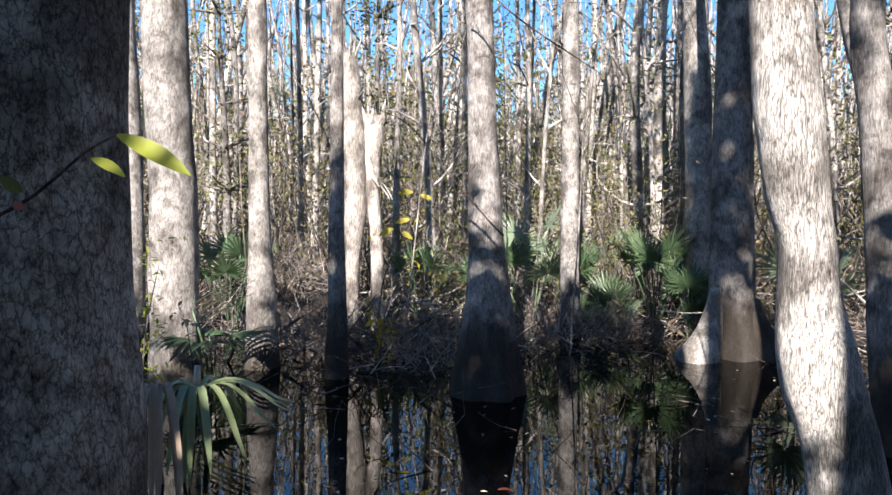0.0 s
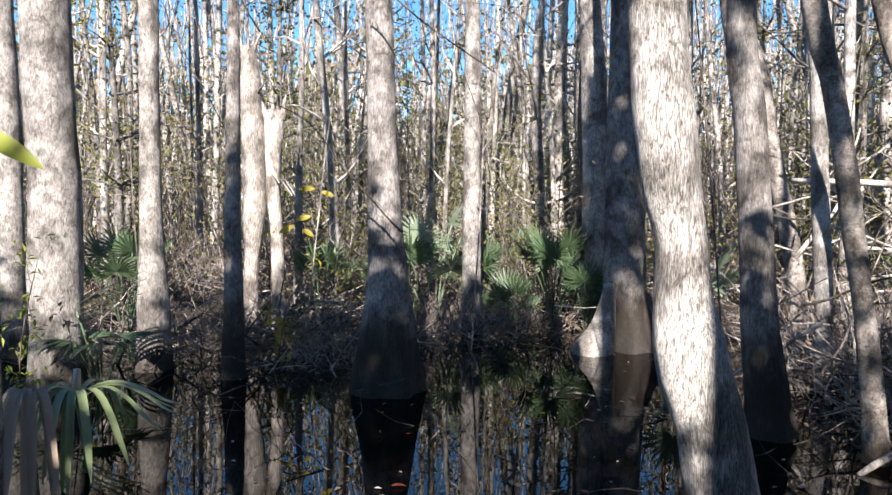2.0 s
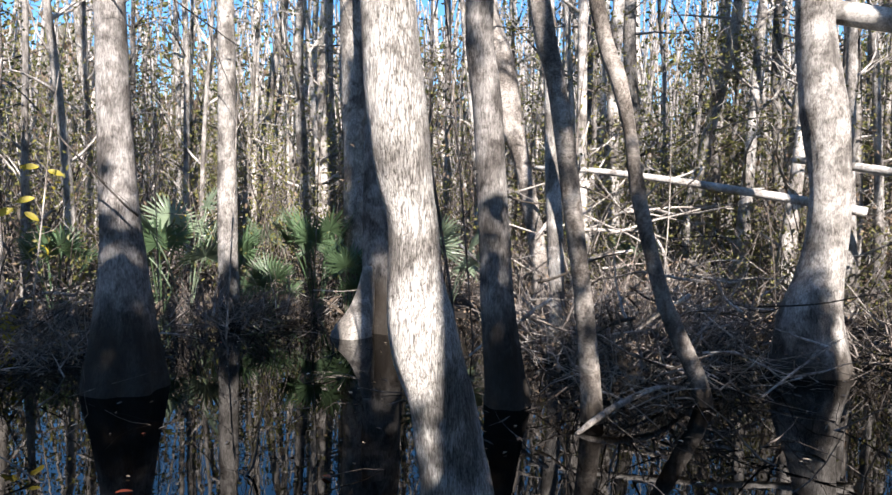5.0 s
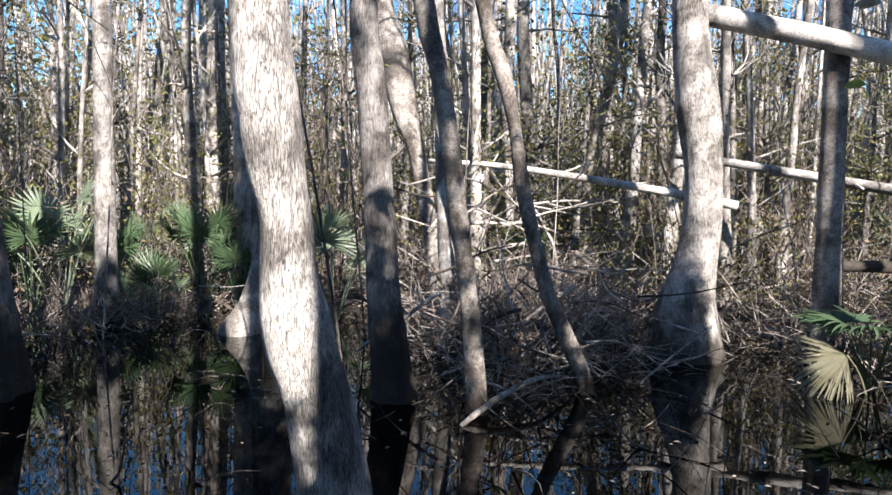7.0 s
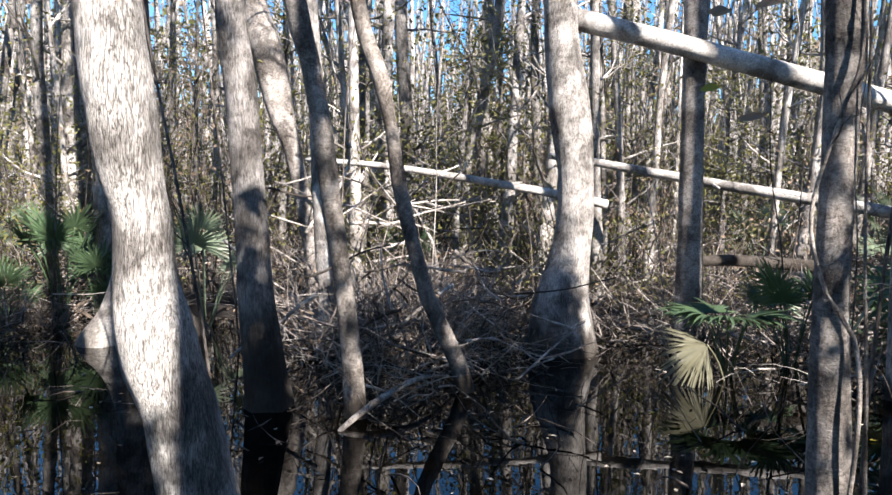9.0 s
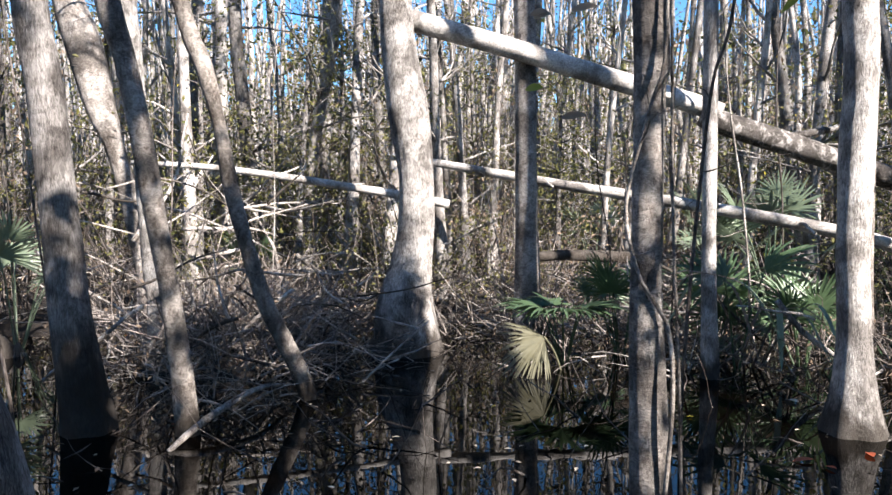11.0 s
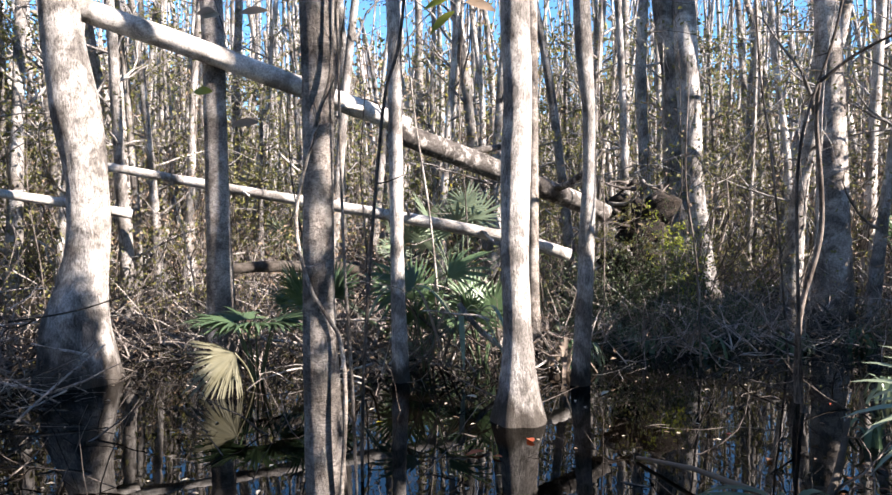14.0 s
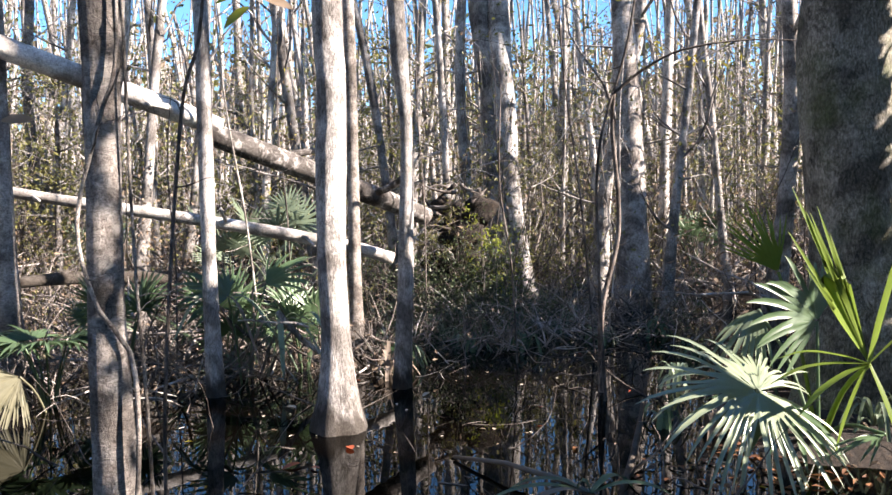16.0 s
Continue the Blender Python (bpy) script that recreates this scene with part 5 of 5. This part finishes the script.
for i in range(560):
    a, d = rng.uniform(radians(-35), radians(125)), rng.uniform(4.5, 11.5)
    x, y = 0.5 + d * math.sin(a), d * math.cos(a)
    p = wander(rng, (x, y, -0.03), (*rng.normal(0, 1, 2), rng.normal(0.12, 0.3)), rng.uniform(0.3, 1.1), 5, 0.2)
    b.tube(p, np.linspace(rng.choice([0.0025, 0.004, 0.007, 0.011]), 0.0015, 6), 4, cap=False)
tagged(part("sticks_in_water", b, TWIG), "bare drowned sticks poking out of the water", "sticks", kind="stuff")
b = Build()
for i in range(5200):
    a, d = rng.uniform(radians(-40), radians(130)), rng.uniform(4, 22)
    x, y = 0.5 + d * math.sin(a), d * math.cos(a)
    z = ground_z(x, y)
    if z > -0.02:
        b.leaf((x, y, z + rng.uniform(0.0, 0.05)), rng.normal(0, 1, 3), (0, 0, 1), rng.uniform(0.05, 0.11), 0.045)
tagged(part("leaf_litter", b, LEAF_DRY, smooth=False), "brown leaf litter lying on the bank", "leaf litter", kind="stuff")


# ---- the woods behind ----
def wood_tree(seed, height, r, lean, leaf_count, label, leaf_mat):
    rg = np.random.default_rng(seed)
    e = thing("tree", (0, 0, 0), label, "tree", "slender trees of the swamp forest")
    rows, p, w = [(0, 0, -0.5, r * 1.7), (0, 0, 0.15, r * 1.4)], np.zeros(3), np.array((lean, 0, 1.0))
    for i in range(7):
        w = unit(w + rg.normal(0, 0.055, 3) * np.array((1, 1, 0)) + np.array((0, 0, 0.06)))
        p = p + w * height / 7
        rows.append((*p, r * (1 - 0.11 * (i + 1))))
    pth = smooth_path(rows, 0.45)
    part("trunk", Build().tube(pth[:, :3], pth[:, 3], 9, 0.08, 0.1, 0.8, 5, seed), BARK_FAR, e)
    wood, green = Build(), Build()
    for i in range(15):
        k = 0.08 + 0.9 * rg.uniform() ** 1.4
        q = pth[int(k * (len(pth) - 1)), :3]
        a = rg.uniform(0, 6.28)
        ln = rg.uniform(0.7, 2.4)
        pts = wander(rg, q, (math.cos(a), math.sin(a), rg.uniform(0.2, 1.2)), ln, 5, 0.16)
        wood.tube(pts, np.linspace(r * 0.28, 0.006, 6), 4, cap=False)
        for _ in range(3):
            tw = wander(rg, pts[rg.integers(2, 6)], rg.normal(0, 1, 3) + np.array((0, 0, 0.4)), ln * 0.45, 4, 0.25)
            wood.tube(tw, np.linspace(0.009, 0.003, 5), 3, cap=False)
            for _ in range(int(leaf_count * 0.8) if k < 0.4 else leaf_count // 6):
                c = tw[rg.integers(1, 5)] + rg.normal(0, 0.25, 3)
                green.leaf(c, rg.normal(0, 1, 3), rg.normal(0, 1, 3), rg.uniform(0.05, 0.105), 0.042)
    part("crown", wood, BARK_FAR, e, kind="stuff")
    part("leaves", green, leaf_mat, e, smooth=False, kind="stuff")
    return e


def shrub(seed, height, leaf_mat, label, leaves=260, stems=7):
    rg = np.random.default_rng(seed)
    e = thing("shrub", (0, 0, 0), label, "shrub", "understory shrubs of the swamp forest")
    wood, green = Build(), Build()
    for i in range(stems):
        a = rg.uniform(0, 6.28)
        pts = wander(rg, (0.3 * math.cos(a), 0.3 * math.sin(a), -0.1), (0.3 * math.cos(a), 0.3 * math.sin(a), 1), height * rg.uniform(0.5, 1.1), 8, 0.12, 0.03)
        wood.tube(pts, np.linspace(rg.uniform(0.008, 0.02), 0.003, 9), 3, cap=False)
        for _ in range(6):
            tw = wander(rg, pts[rg.integers(2, 9)], rg.normal(0, 1, 3) + np.array((0, 0, 0.5)), rg.uniform(0.3, 0.9), 4, 0.2)
            wood.tube(tw, np.linspace(0.005, 0.002, 5), 3, cap=False)
            for _ in range(max(1, leaves // (stems * 6))):
                green.leaf(tw[rg.integers(1, 5)] + rg.normal(0, 0.12, 3), rg.normal(0, 1, 3), rg.normal(0, 1, 3), rg.uniform(0.05, 0.1), 0.04)
    part("thicket", wood, TWIG, e, kind="stuff")
    part("leaves", green, leaf_mat, e, smooth=False, kind="stuff")
    return e


woods = [wood_tree(71, 15, 0.1, 0.02, 15, "slender grey swamp tree with sparse olive leaves", LEAF_OLIVE),
         wood_tree(72, 17, 0.1, -0.03, 18, "tall thin grey trunk with a high bare crown", LEAF_OLIVE),
         wood_tree(73, 12, 0.1, 0.06, 24, "slim leaning trunk with yellow green leaves", LEAF_OLIVE),
         wood_tree(74, 16, 0.1, 0.0, 12, "nearly bare pale trunk of the swamp forest", LEAF_DRY),
         wood_tree(75, 14, 0.1, -0.08, 22, "crooked thin trunk with dry brown leaves", LEAF_DRY),
         wood_tree(76, 18, 0.1, 0.03, 20, "straight pale trunk in the distant woods", LEAF_OLIVE)]
shrubs = [shrub(81, 3.2, LEAF_OLIVE, "tall thin shrub with olive leaves"), shrub(82, 4.2, LEAF_DRY, "bare stemmed shrub with dry brown leaves", 90),
          shrub(83, 2.2, LEAF_OLIVE, "bushy yellow green shrub", 420), shrub(84, 5.0, LEAF_DRY, "thicket of thin grey stems", 60, 9), shrub(86, 1.7, LEAF_DARK, "low dark evergreen bush on the mound", 640, 8)]
rng = np.random.default_rng(90)


def plant(k, x, y, r):
    z = max(-0.3, ground_z(x, y))
    s = rng.uniform(0.85, 1.15)
    m = pose(x, y, z, 0, 0, rng.uniform(0, 360)) @ Matrix.Diagonal((r / 0.1, r / 0.1, s, 1))
    copy_thing(woods[k], m)


NEAR_WOODS = [(-4.5, 14.1, 0.077), (-4.7, 16.0, 0.076), (-3.0, 14.9, 0.059), (-3.0, 16.4, 0.09), (-1.7, 16.6, 0.078), (-0.9, 12.9, 0.061), (-0.2, 12.6, 0.079), (0.0, 17.9, 0.099), (1.6, 14.2, 0.067), (1.8, 14.0, 0.044), (4.0, 19.0, 0.075), (4.0, 15.6, 0.061), (5.0, 17.9, 0.099), (4.7, 15.6, 0.061), (9.1, 14.7, 0.079), (7.6, 10.2, 0.103), (10.9, 14.2, 0.092), (9.8, 11.4, 0.161), (10.6, 10.3, 0.131), (13.8, 14.0, 0.068), (12.5, 13.9, 0.08), (7.8, 10.6, 0.061), (8.6, 10.7, 0.137), (9.5, 9.6, 0.122), (9.6, 8.7, 0.106), (9.7, 7.9, 0.109), (12.4, 8.7, 0.107), (14.4, 9.6, 0.098), (16.5, 10.2, 0.122)]
NEAR_WOODS += [(15.2, 11.0, 0.1), (14.6, 10.1, 0.081), (16.2, 10.2, 0.102), (12.6, 5.0, 0.098), (19.2, 4.9, 0.097), (17.5, 3.4, 0.097), (16.0, 2.7, 0.131), (21.1, 3.2, 0.1), (10.3, 7.2, 0.092), (11.8, 7.8, 0.074), (12.5, 7.7, 0.087), (18.8, 6.2, 0.103), (16.0, 4.0, 0.06), (14.3, 2.4, 0.123), (14.2, 0.9, 0.096), (15.4, -0.4, 0.131), (15.1, 5.8, 0.106), (15.3, 3.7, 0.081), (17.4, 0.7, 0.064), (17.5, 0.3, 0.064), (20.3, -3.0, 0.101), (19.0, -3.6, 0.093), (16.0, -4.4, 0.109), (20.8, -6.6, 0.099), (20.1, -5.6, 0.119), (18.1, -5.8, 0.08), (14.8, -5.3, 0.085), (19.4, -7.6, 0.128), (20.0, -8.5, 0.074)]
for x, y, r in NEAR_WOODS:
    plant(rng.integers(0, 6), x, y, r)
placed = 0
while placed < 185:
    a, d = rng.uniform(radians(-48), radians(138)), 13.5 + 14 * rng.uniform() ** 0.9
    x, y = 0.5 + d * math.sin(a), d * math.cos(a)
    plant(rng.integers(0, 6), x, y, 0.04 + 0.115 * rng.uniform() ** 1.6)
    placed += 1
for i in range(215):
    a, d = rng.uniform(radians(-45), radians(135)), 11.5 + 16 * rng.uniform() ** 0.9
    x, y = 0.5 + d * math.sin(a), d * math.cos(a)
    copy_thing(shrubs[rng.integers(0, 4)], pose(x, y, max(-0.2, ground_z(x, y)), 0, 0, rng.uniform(0, 360)) @ Matrix.Scale(rng.uniform(0.7, 1.3), 4))
for i in range(38):
    x, y = 11.9 + rng.normal(0, 0.9), -0.3 + rng.normal(0, 1.1)
    copy_thing(shrubs[4 if i % 4 else 2], pose(x, y, max(-0.2, ground_z(x, y)), 0, 0, rng.uniform(0, 360)) @ Matrix.Scale(rng.uniform(0.4, 0.75) if i % 4 else rng.uniform(0.25, 0.45), 4))
for x, y, k, s in [(9.0, 7.7, 2, 0.8), (9.6, 8.4, 2, 0.9), (9.3, 7.0, 0, 0.7), (10.3, 6.4, 2, 0.8), (10.0, 7.6, 2, 1.0), (8.3, 8.7, 0, 1.0), (11.0, 5.2, 2, 0.7), (9.6, 9.6, 0, 1.2), (10.9, 8.6, 0, 1.3), (8.6, 10.3, 0, 1.2)]:
    copy_thing(shrubs[k], pose(x, y, max(-0.2, ground_z(x, y)), 0, 0, rng.uniform(0, 360)) @ Matrix.Scale(s, 4))
def clump(seed, label, material, blades=16, size=0.5):
    rg = np.random.default_rng(seed)
    e = thing("clump", (0, 0, 0), label, "undergrowth", "leafy clumps on the mound and bank")
    b = Build()
    for i in range(blades):
        a = rg.uniform(0, 6.28)
        s = strap(hanging((0, 0, -0.05), (math.cos(a), math.sin(a), 0), size * rg.uniform(0.5, 1.1), size * rg.uniform(0.0, 0.4), size * rg.uniform(0.3, 0.8)), rg.uniform(0.025, 0.05))
        b.add(np.concatenate(s.v), s.f)
    part("tuft", b, material, e, kind="stuff")
    return e


clumps = [clump(111, "low clump of dark green strap leaves", FROND_GREEN, 14, 0.38), clump(112, "clump of grey green strap leaves", FROND_BLUE, 12, 0.42), clump(113, "clump of dry hanging blades", FROND_DEAD, 12, 0.42)]
for i in range(74):
    x, y = (11.7 + rng.normal(0, 0.8), -0.4 + rng.normal(0, 1.0)) if i < 60 else (9.6 + rng.normal(0, 0.8), 1.6 + rng.normal(0, 1.0))
    copy_thing(clumps[rng.choice([0, 0, 1, 2])], pose(x, y, max(0.0, ground_z(x, y)), 0, 0, rng.uniform(0, 360)) @ Matrix.Scale(rng.uniform(0.6, 1.3), 4))
for x, y in [(6.6, -2.2), (7.2, -2.5), (6.9, -1.9), (7.6, -2.9), (8.2, -2.4), (6.4, -3.3), (8.8, -3.2), (9.6, -3.0)]:
    copy_thing(clumps[rng.integers(0, 3)], pose(x, y, max(0.0, ground_z(x, y)), 0, 0, rng.uniform(0, 360)) @ Matrix.Scale(rng.uniform(0.6, 1.0), 4))
for o in clumps:
    drop(o)
# unseen trees added behind the path, whose trunks and crowns shade the foreground: placed along and across the sun's
# way
ALONG, ACROSS = Vector((0.208, 0.978, 0)), Vector((0.978, -0.208, 0))


def evergreen(seed, label, low=0.12, leaves=75, size=0.18):
    rg = np.random.default_rng(seed)
    e = thing("tree", (0, 0, 0), label, "tree", "evergreen trees round the path")
    pts = wander(rg, (0, 0, -0.4), (0, 0, 1), 9.2, 8, 0.03)
    part("trunk", Build().tube(pts, np.linspace(0.13, 0.03, 9), 9), BARK_GREY, e)
    green, wood = Build(), Build()
    for i in range(42):
        a, z = rg.uniform(0, 6.28), rg.uniform(low, 1.0)
        out = wander(rg, pts[int(z * 8)], (math.cos(a), math.sin(a), 0.35), 1.5 * (1.15 - z * 0.6), 4, 0.15)
        wood.tube(out, np.linspace(0.03, 0.006, 5), 4, cap=False)
        for _ in range(leaves):
            green.leaf(out[rg.integers(1, 5)] + rg.normal(0, 0.3, 3), rg.normal(0, 1, 3), rg.normal(0, 1, 3), size * rg.uniform(0.65, 1.35), size * 0.55)
    part("crown", wood, BARK_GREY, e, kind="stuff")
    part("leaves", green, LEAF_OLIVE, e, smooth=False, kind="stuff")
    return e


bushes = [evergreen(85, "dense evergreen tree with olive leaves"), evergreen(86, "leafy evergreen with olive leaves"), evergreen(87, "evergreen with a high leafy crown", 0.62, 95),
          evergreen(88, "sparse understory evergreen with yellow green leaves", 0.1, 34, 0.11), evergreen(89, "slim understory evergreen with small olive leaves", 0.15, 30, 0.12)]

def thicket(seed, label, height, low=0.0, wide=0.55, dense=250):
    """A tall narrow screen of leaves on thin stems, added out of view to block sun."""
    rg = np.random.default_rng(seed)
    e = thing("tree", (0, 0, 0), label, "tree", "evergreen trees round the path")
    wood, green = Build(), Build()
    for i in range(3):
        pts = wander(rg, (rg.normal(0.75 * wide if low else 0, wide * 0.15), rg.normal(0, 0.3), -0.4), (0, 0, 1), height * 0.97, 10, 0.02)
        wood.tube(pts, np.linspace(0.035, 0.01, 11), 6)
    for _ in range(int(dense * wide * (height - low))):
        z = low + (height - low) * rg.uniform() ** 0.85
        green.leaf((rg.uniform(-0.5, 0.5) * wide, rg.normal(0, 0.5), z), rg.normal(0, 1, 3), rg.normal(0, 1, 3), rg.uniform(0.2, 0.34), 0.15)
    part("trunk", wood, BARK_GREY, e)
    part("leaves", green, LEAF_OLIVE, e, smooth=False, kind="stuff")
    return e


# added leaf screens, each sized to shade chosen trunks and banks
screens = [thicket(101, "dense unseen leaf screen added behind the path for shade", 8), thicket(102, "leafy unseen screen added behind the path for shade", 8), thicket(103, "unseen high leaf screen added behind the path for shade", 14, 9.8, 0.7, 300), thicket(104, "sparse unseen leaf screen added for dappled shade", 8, 0.0, 0.55, 75)]
# along, across, height, width, kind
SCREEN = [(-4, -7.31, 8.8, 1.5, 0), (-4, -6.51, 8.6, 1.5, 1), (-4, -5.71, 8.4, 1.5, 0), (-4, -5.06, 8.0, 1.1, 1), (-4, -4.21, 6.6, 1.6, 0), (-4, -3.41, 8.6, 0.9, 1), (-4.4, -2.86, 9.6, 1.0, 0), (-4, -2.31, 9.3, 0.9, 2), (-4, -1.81, 9.1, 1.0, 0), (-4, -1.76, 8.6, 1.3, 1), (-4.6, -1.81, 8.0, 1.2, 0),
          (-4, -0.24, 9.9, 0.95, 0), (-4.2, -0.62, 10.0, 0.6, 2), (-4.3, 0.08, 10.1, 1.1, 1), (-4, 0.36, 9.7, 1.1, 0), (-4, 1.03, 5.2, 1.6, 1), (-4.2, 1.70, 14.0, 1.0, 2), (-4, -1.05, 8.4, 1.3, 2), (-4, 2.05, 7.6, 1.2, 0), (-4, 2.68, 10.0, 0.6, 3), (-4, 3.13, 7.4, 0.8, 0), (-4, 3.63, 9.3, 0.8, 3), (-4, 4.08, 8.0, 0.5, 3), (-4.2, 4.97, 8.2, 0.75, 1), (-4, 5.32, 7.9, 0.6, 0), (-4, 5.59, 8.5, 0.42, 1), (-4.2, 5.77, 8.0, 0.4, 0),
          (-4, 3.55, 7.9, 0.8, 0), (-4.1, 4.55, 7.9, 0.9, 1),
          (-5, 7.21, 6.4, 0.9, 0), (-6, 9.26, 5.4, 1.4, 1), (-6, 10.26, 5.6, 1.8, 0), (-6, 11.46, 5.4, 1.8, 1), (-6, 12.66, 5.5, 1.8, 0), (-6, 13.86, 5.4, 1.6, 1)]
for i, (a, c, h, wide, k) in enumerate(SCREEN):
    p = ALONG * a + ACROSS * c
    copy_thing(screens[k], pose(p.x, p.y, 0.2, 0, 0, -12 + 180 * (i % 2)) @ Matrix.Diagonal((wide, 1, h / (14 if k == 2 else 8), 1)))
# added trunks out of view that cast upright shadows on chosen trees
for i, (a, c, r) in enumerate([(-3.5, 1.37, 0.19), (-3.0, 2.26, 0.14), (-3.0, 7.14, 0.13), (-3.0, -2.73, 0.12), (-9.0, -9.01, 0.15), (-10.0, 9.86, 0.14), (-12.0, 14.26, 0.16)]):
    p = ALONG * a + ACROSS * c
    big_tree("tree", [(p.x, p.y, 0.0, r * 1.25), (p.x, p.y, 0.8, r), (p.x, p.y, 3.0, r * 0.97), (p.x, p.y, 6.0, r * 0.93)], BARK_GREY, "unseen grey trunk added behind the path to cast shade", 14, seed=200 + i, leaves=2, limbs=4)
for a, c, r in [(-10.0, -5.4, 0.06)]:
    p = ALONG * a + ACROSS * c
    plant(rng.integers(0, 6), p.x, p.y, r)
for x, y, h in [(8.9, 9.2, 4.6), (9.9, 9.5, 5.2), (8.0, 10.6, 4.8), (10.9, 10.2, 5.5), (-5.2, 10.2, 5.0), (13.5, 6.8, 4.5), (6.0, 13.0, 5.0), (12.0, 11.0, 5.5), (17.0, -7.5, 5.0), (15.5, 1.8, 4.5), (-3.9, 13.0, 6.0), (-1.5, 14.5, 6.5), (2.6, 15.0, 6.0), (5.2, 14.2, 5.0), (8.0, 13.5, 6.0), (14.0, 9.0, 6.0), (16.0, 7.0, 6.2), (18.0, 4.5, 6.0), (19.0, 1.5, 6.5), (18.5, -2.0, 6.0), (-6.5, 13.5, 6.0), (0.6, 17.0, 7.0)]:
    copy_thing(bushes[3 + int(h * 10) % 2], pose(x, y, max(-0.1, ground_z(x, y)), 0, 0, 90 * x) @ Matrix.Diagonal((h / 8, h / 8, h / 9, 1)))
for o in woods + shrubs + bushes + screens:
    drop(o)

# the far woods: trunks, bare stems and foliage too many to count
far_trunks, far_stems, far_olive, far_dry = Build(), Build(), Build(), Build()
for i in range(1500):
    a, d = rng.uniform(radians(-55), radians(145)), 24 + 48 * rng.uniform() ** 0.85
    x, y = 0.5 + d * math.sin(a), d * math.cos(a)
    h, r = 3.0 + d * rng.uniform(0.14, 0.34), rng.uniform(0.07, 0.19)
    pts = wander(rng, (x, y, 0), (rng.normal(0, 0.05), rng.normal(0, 0.05), 1), h, 6, 0.045)
    far_trunks.tube(pts, np.linspace(r, r * 0.35, 7), 5, cap=False)
for i in range(6200):
    a, d = rng.uniform(radians(-52), radians(142)), 15 + 45 * rng.uniform() ** 0.9
    x, y = 0.5 + d * math.sin(a), d * math.cos(a)
    z = rng.uniform(0, max(0.5, d * 0.2 - 2.0)) * (rng.uniform() < 0.45)
    pts = wander(rng, (x, y, z), (rng.normal(0, 0.28), rng.normal(0, 0.28), 1), rng.uniform(1.5, 2.0 + d * 0.1), 5, 0.14)
    (far_stems if i % 4 else far_trunks).tube(pts, np.linspace(rng.uniform(0.014, 0.038), 0.006, 6), 3, cap=False)
for i in range(3600):
    a, d = rng.uniform(radians(-55), radians(145)), 19 + 46 * rng.uniform() ** 0.85
    x, y = 0.5 + d * math.sin(a), d * math.cos(a)
    z, g = rng.uniform(0.4, 2.5 + d * 0.19), far_olive if rng.uniform() < 0.62 else far_dry
    for _ in range(28):
        g.leaf(np.array((x, y, z)) + rng.normal(0, 1, 3) * np.array((0.9, 0.9, 0.7)), rng.normal(0, 1, 3), rng.normal(0, 1, 3), rng.uniform(0.1, 0.22), 0.095)
for i in range(1500):
    a, d = rng.uniform(radians(-48), radians(138)), 12.5 + 12 * rng.uniform()
    x, y = 0.5 + d * math.sin(a), d * math.cos(a)
    z, g = 0.4 + (0.6 + d * 0.2) * rng.uniform() ** 0.8, far_olive if rng.uniform() < 0.6 else far_dry
    for _ in range(26):
        g.leaf(np.array((x, y, z)) + rng.normal(0, 1, 3) * np.array((0.5, 0.5, 0.4)), rng.normal(0, 1, 3), rng.normal(0, 1, 3), rng.uniform(0.05, 0.11), 0.045)
for i in range(34000):
    a, d = rng.uniform(radians(-58), radians(148)), rng.uniform(55, 85)
    z = 16.0 * rng.uniform() ** 1.2
    g = far_olive if rng.uniform() < 0.5 else far_dry
    g.leaf((0.5 + d * math.sin(a), d * math.cos(a), z), rng.normal(0, 1, 3), rng.normal(0, 1, 3), rng.uniform(0.5, 1.15), 0.45)
# unseen foliage added behind the path to cut low sky light
for i in range(1200):
    a, d = rng.uniform(radians(150), radians(302)), rng.uniform(21, 38)
    z = rng.uniform(0, 8)
    for _ in range(22):
        far_olive.leaf(np.array((d * math.sin(a), d * math.cos(a), z)) + rng.normal(0, 1, 3), rng.normal(0, 1, 3), rng.normal(0, 1, 3), rng.uniform(0.25, 0.5), 0.22)
# the dim edge of the forest, far behind all
line, top = Build(), []
for i in range(241):
    a = radians(-65 + 220 * i / 240)
    top.append((a, 92 + 5 * math.sin(i * 0.7), 15.5 + 2.5 * math.sin(i * 0.31) + rng.uniform(-3.5, 3.5)))
v = []
for a, d, h in top:
    v += [(d * math.sin(a), d * math.cos(a), -0.5), (d * math.sin(a), d * math.cos(a), h)]
line.add(v, [(2 * i, 2 * i + 2, 2 * i + 3, 2 * i + 1) for i in range(240)])
tagged(part("backdrop", line, TREELINE, smooth=False), "dim brown edge of the distant forest", "forest", kind="structure")
tagged(part("far_woods", far_trunks, BARK_FAR, kind="stuff"), "distant slender grey trunks of the flooded forest", "forest")
tagged(part("far_woods", far_stems, STEM_FAR, kind="stuff"), "distant thicket of thin bare stems", "forest")
tagged(part("far_woods", far_olive, LEAF_OLIVE, smooth=False, kind="stuff"), "distant olive foliage between the trunks, with unseen foliage added behind the path", "forest")
tagged(part("far_woods", far_dry, LEAF_DRY, smooth=False, kind="stuff"), "distant brown autumn foliage between the trunks", "forest")
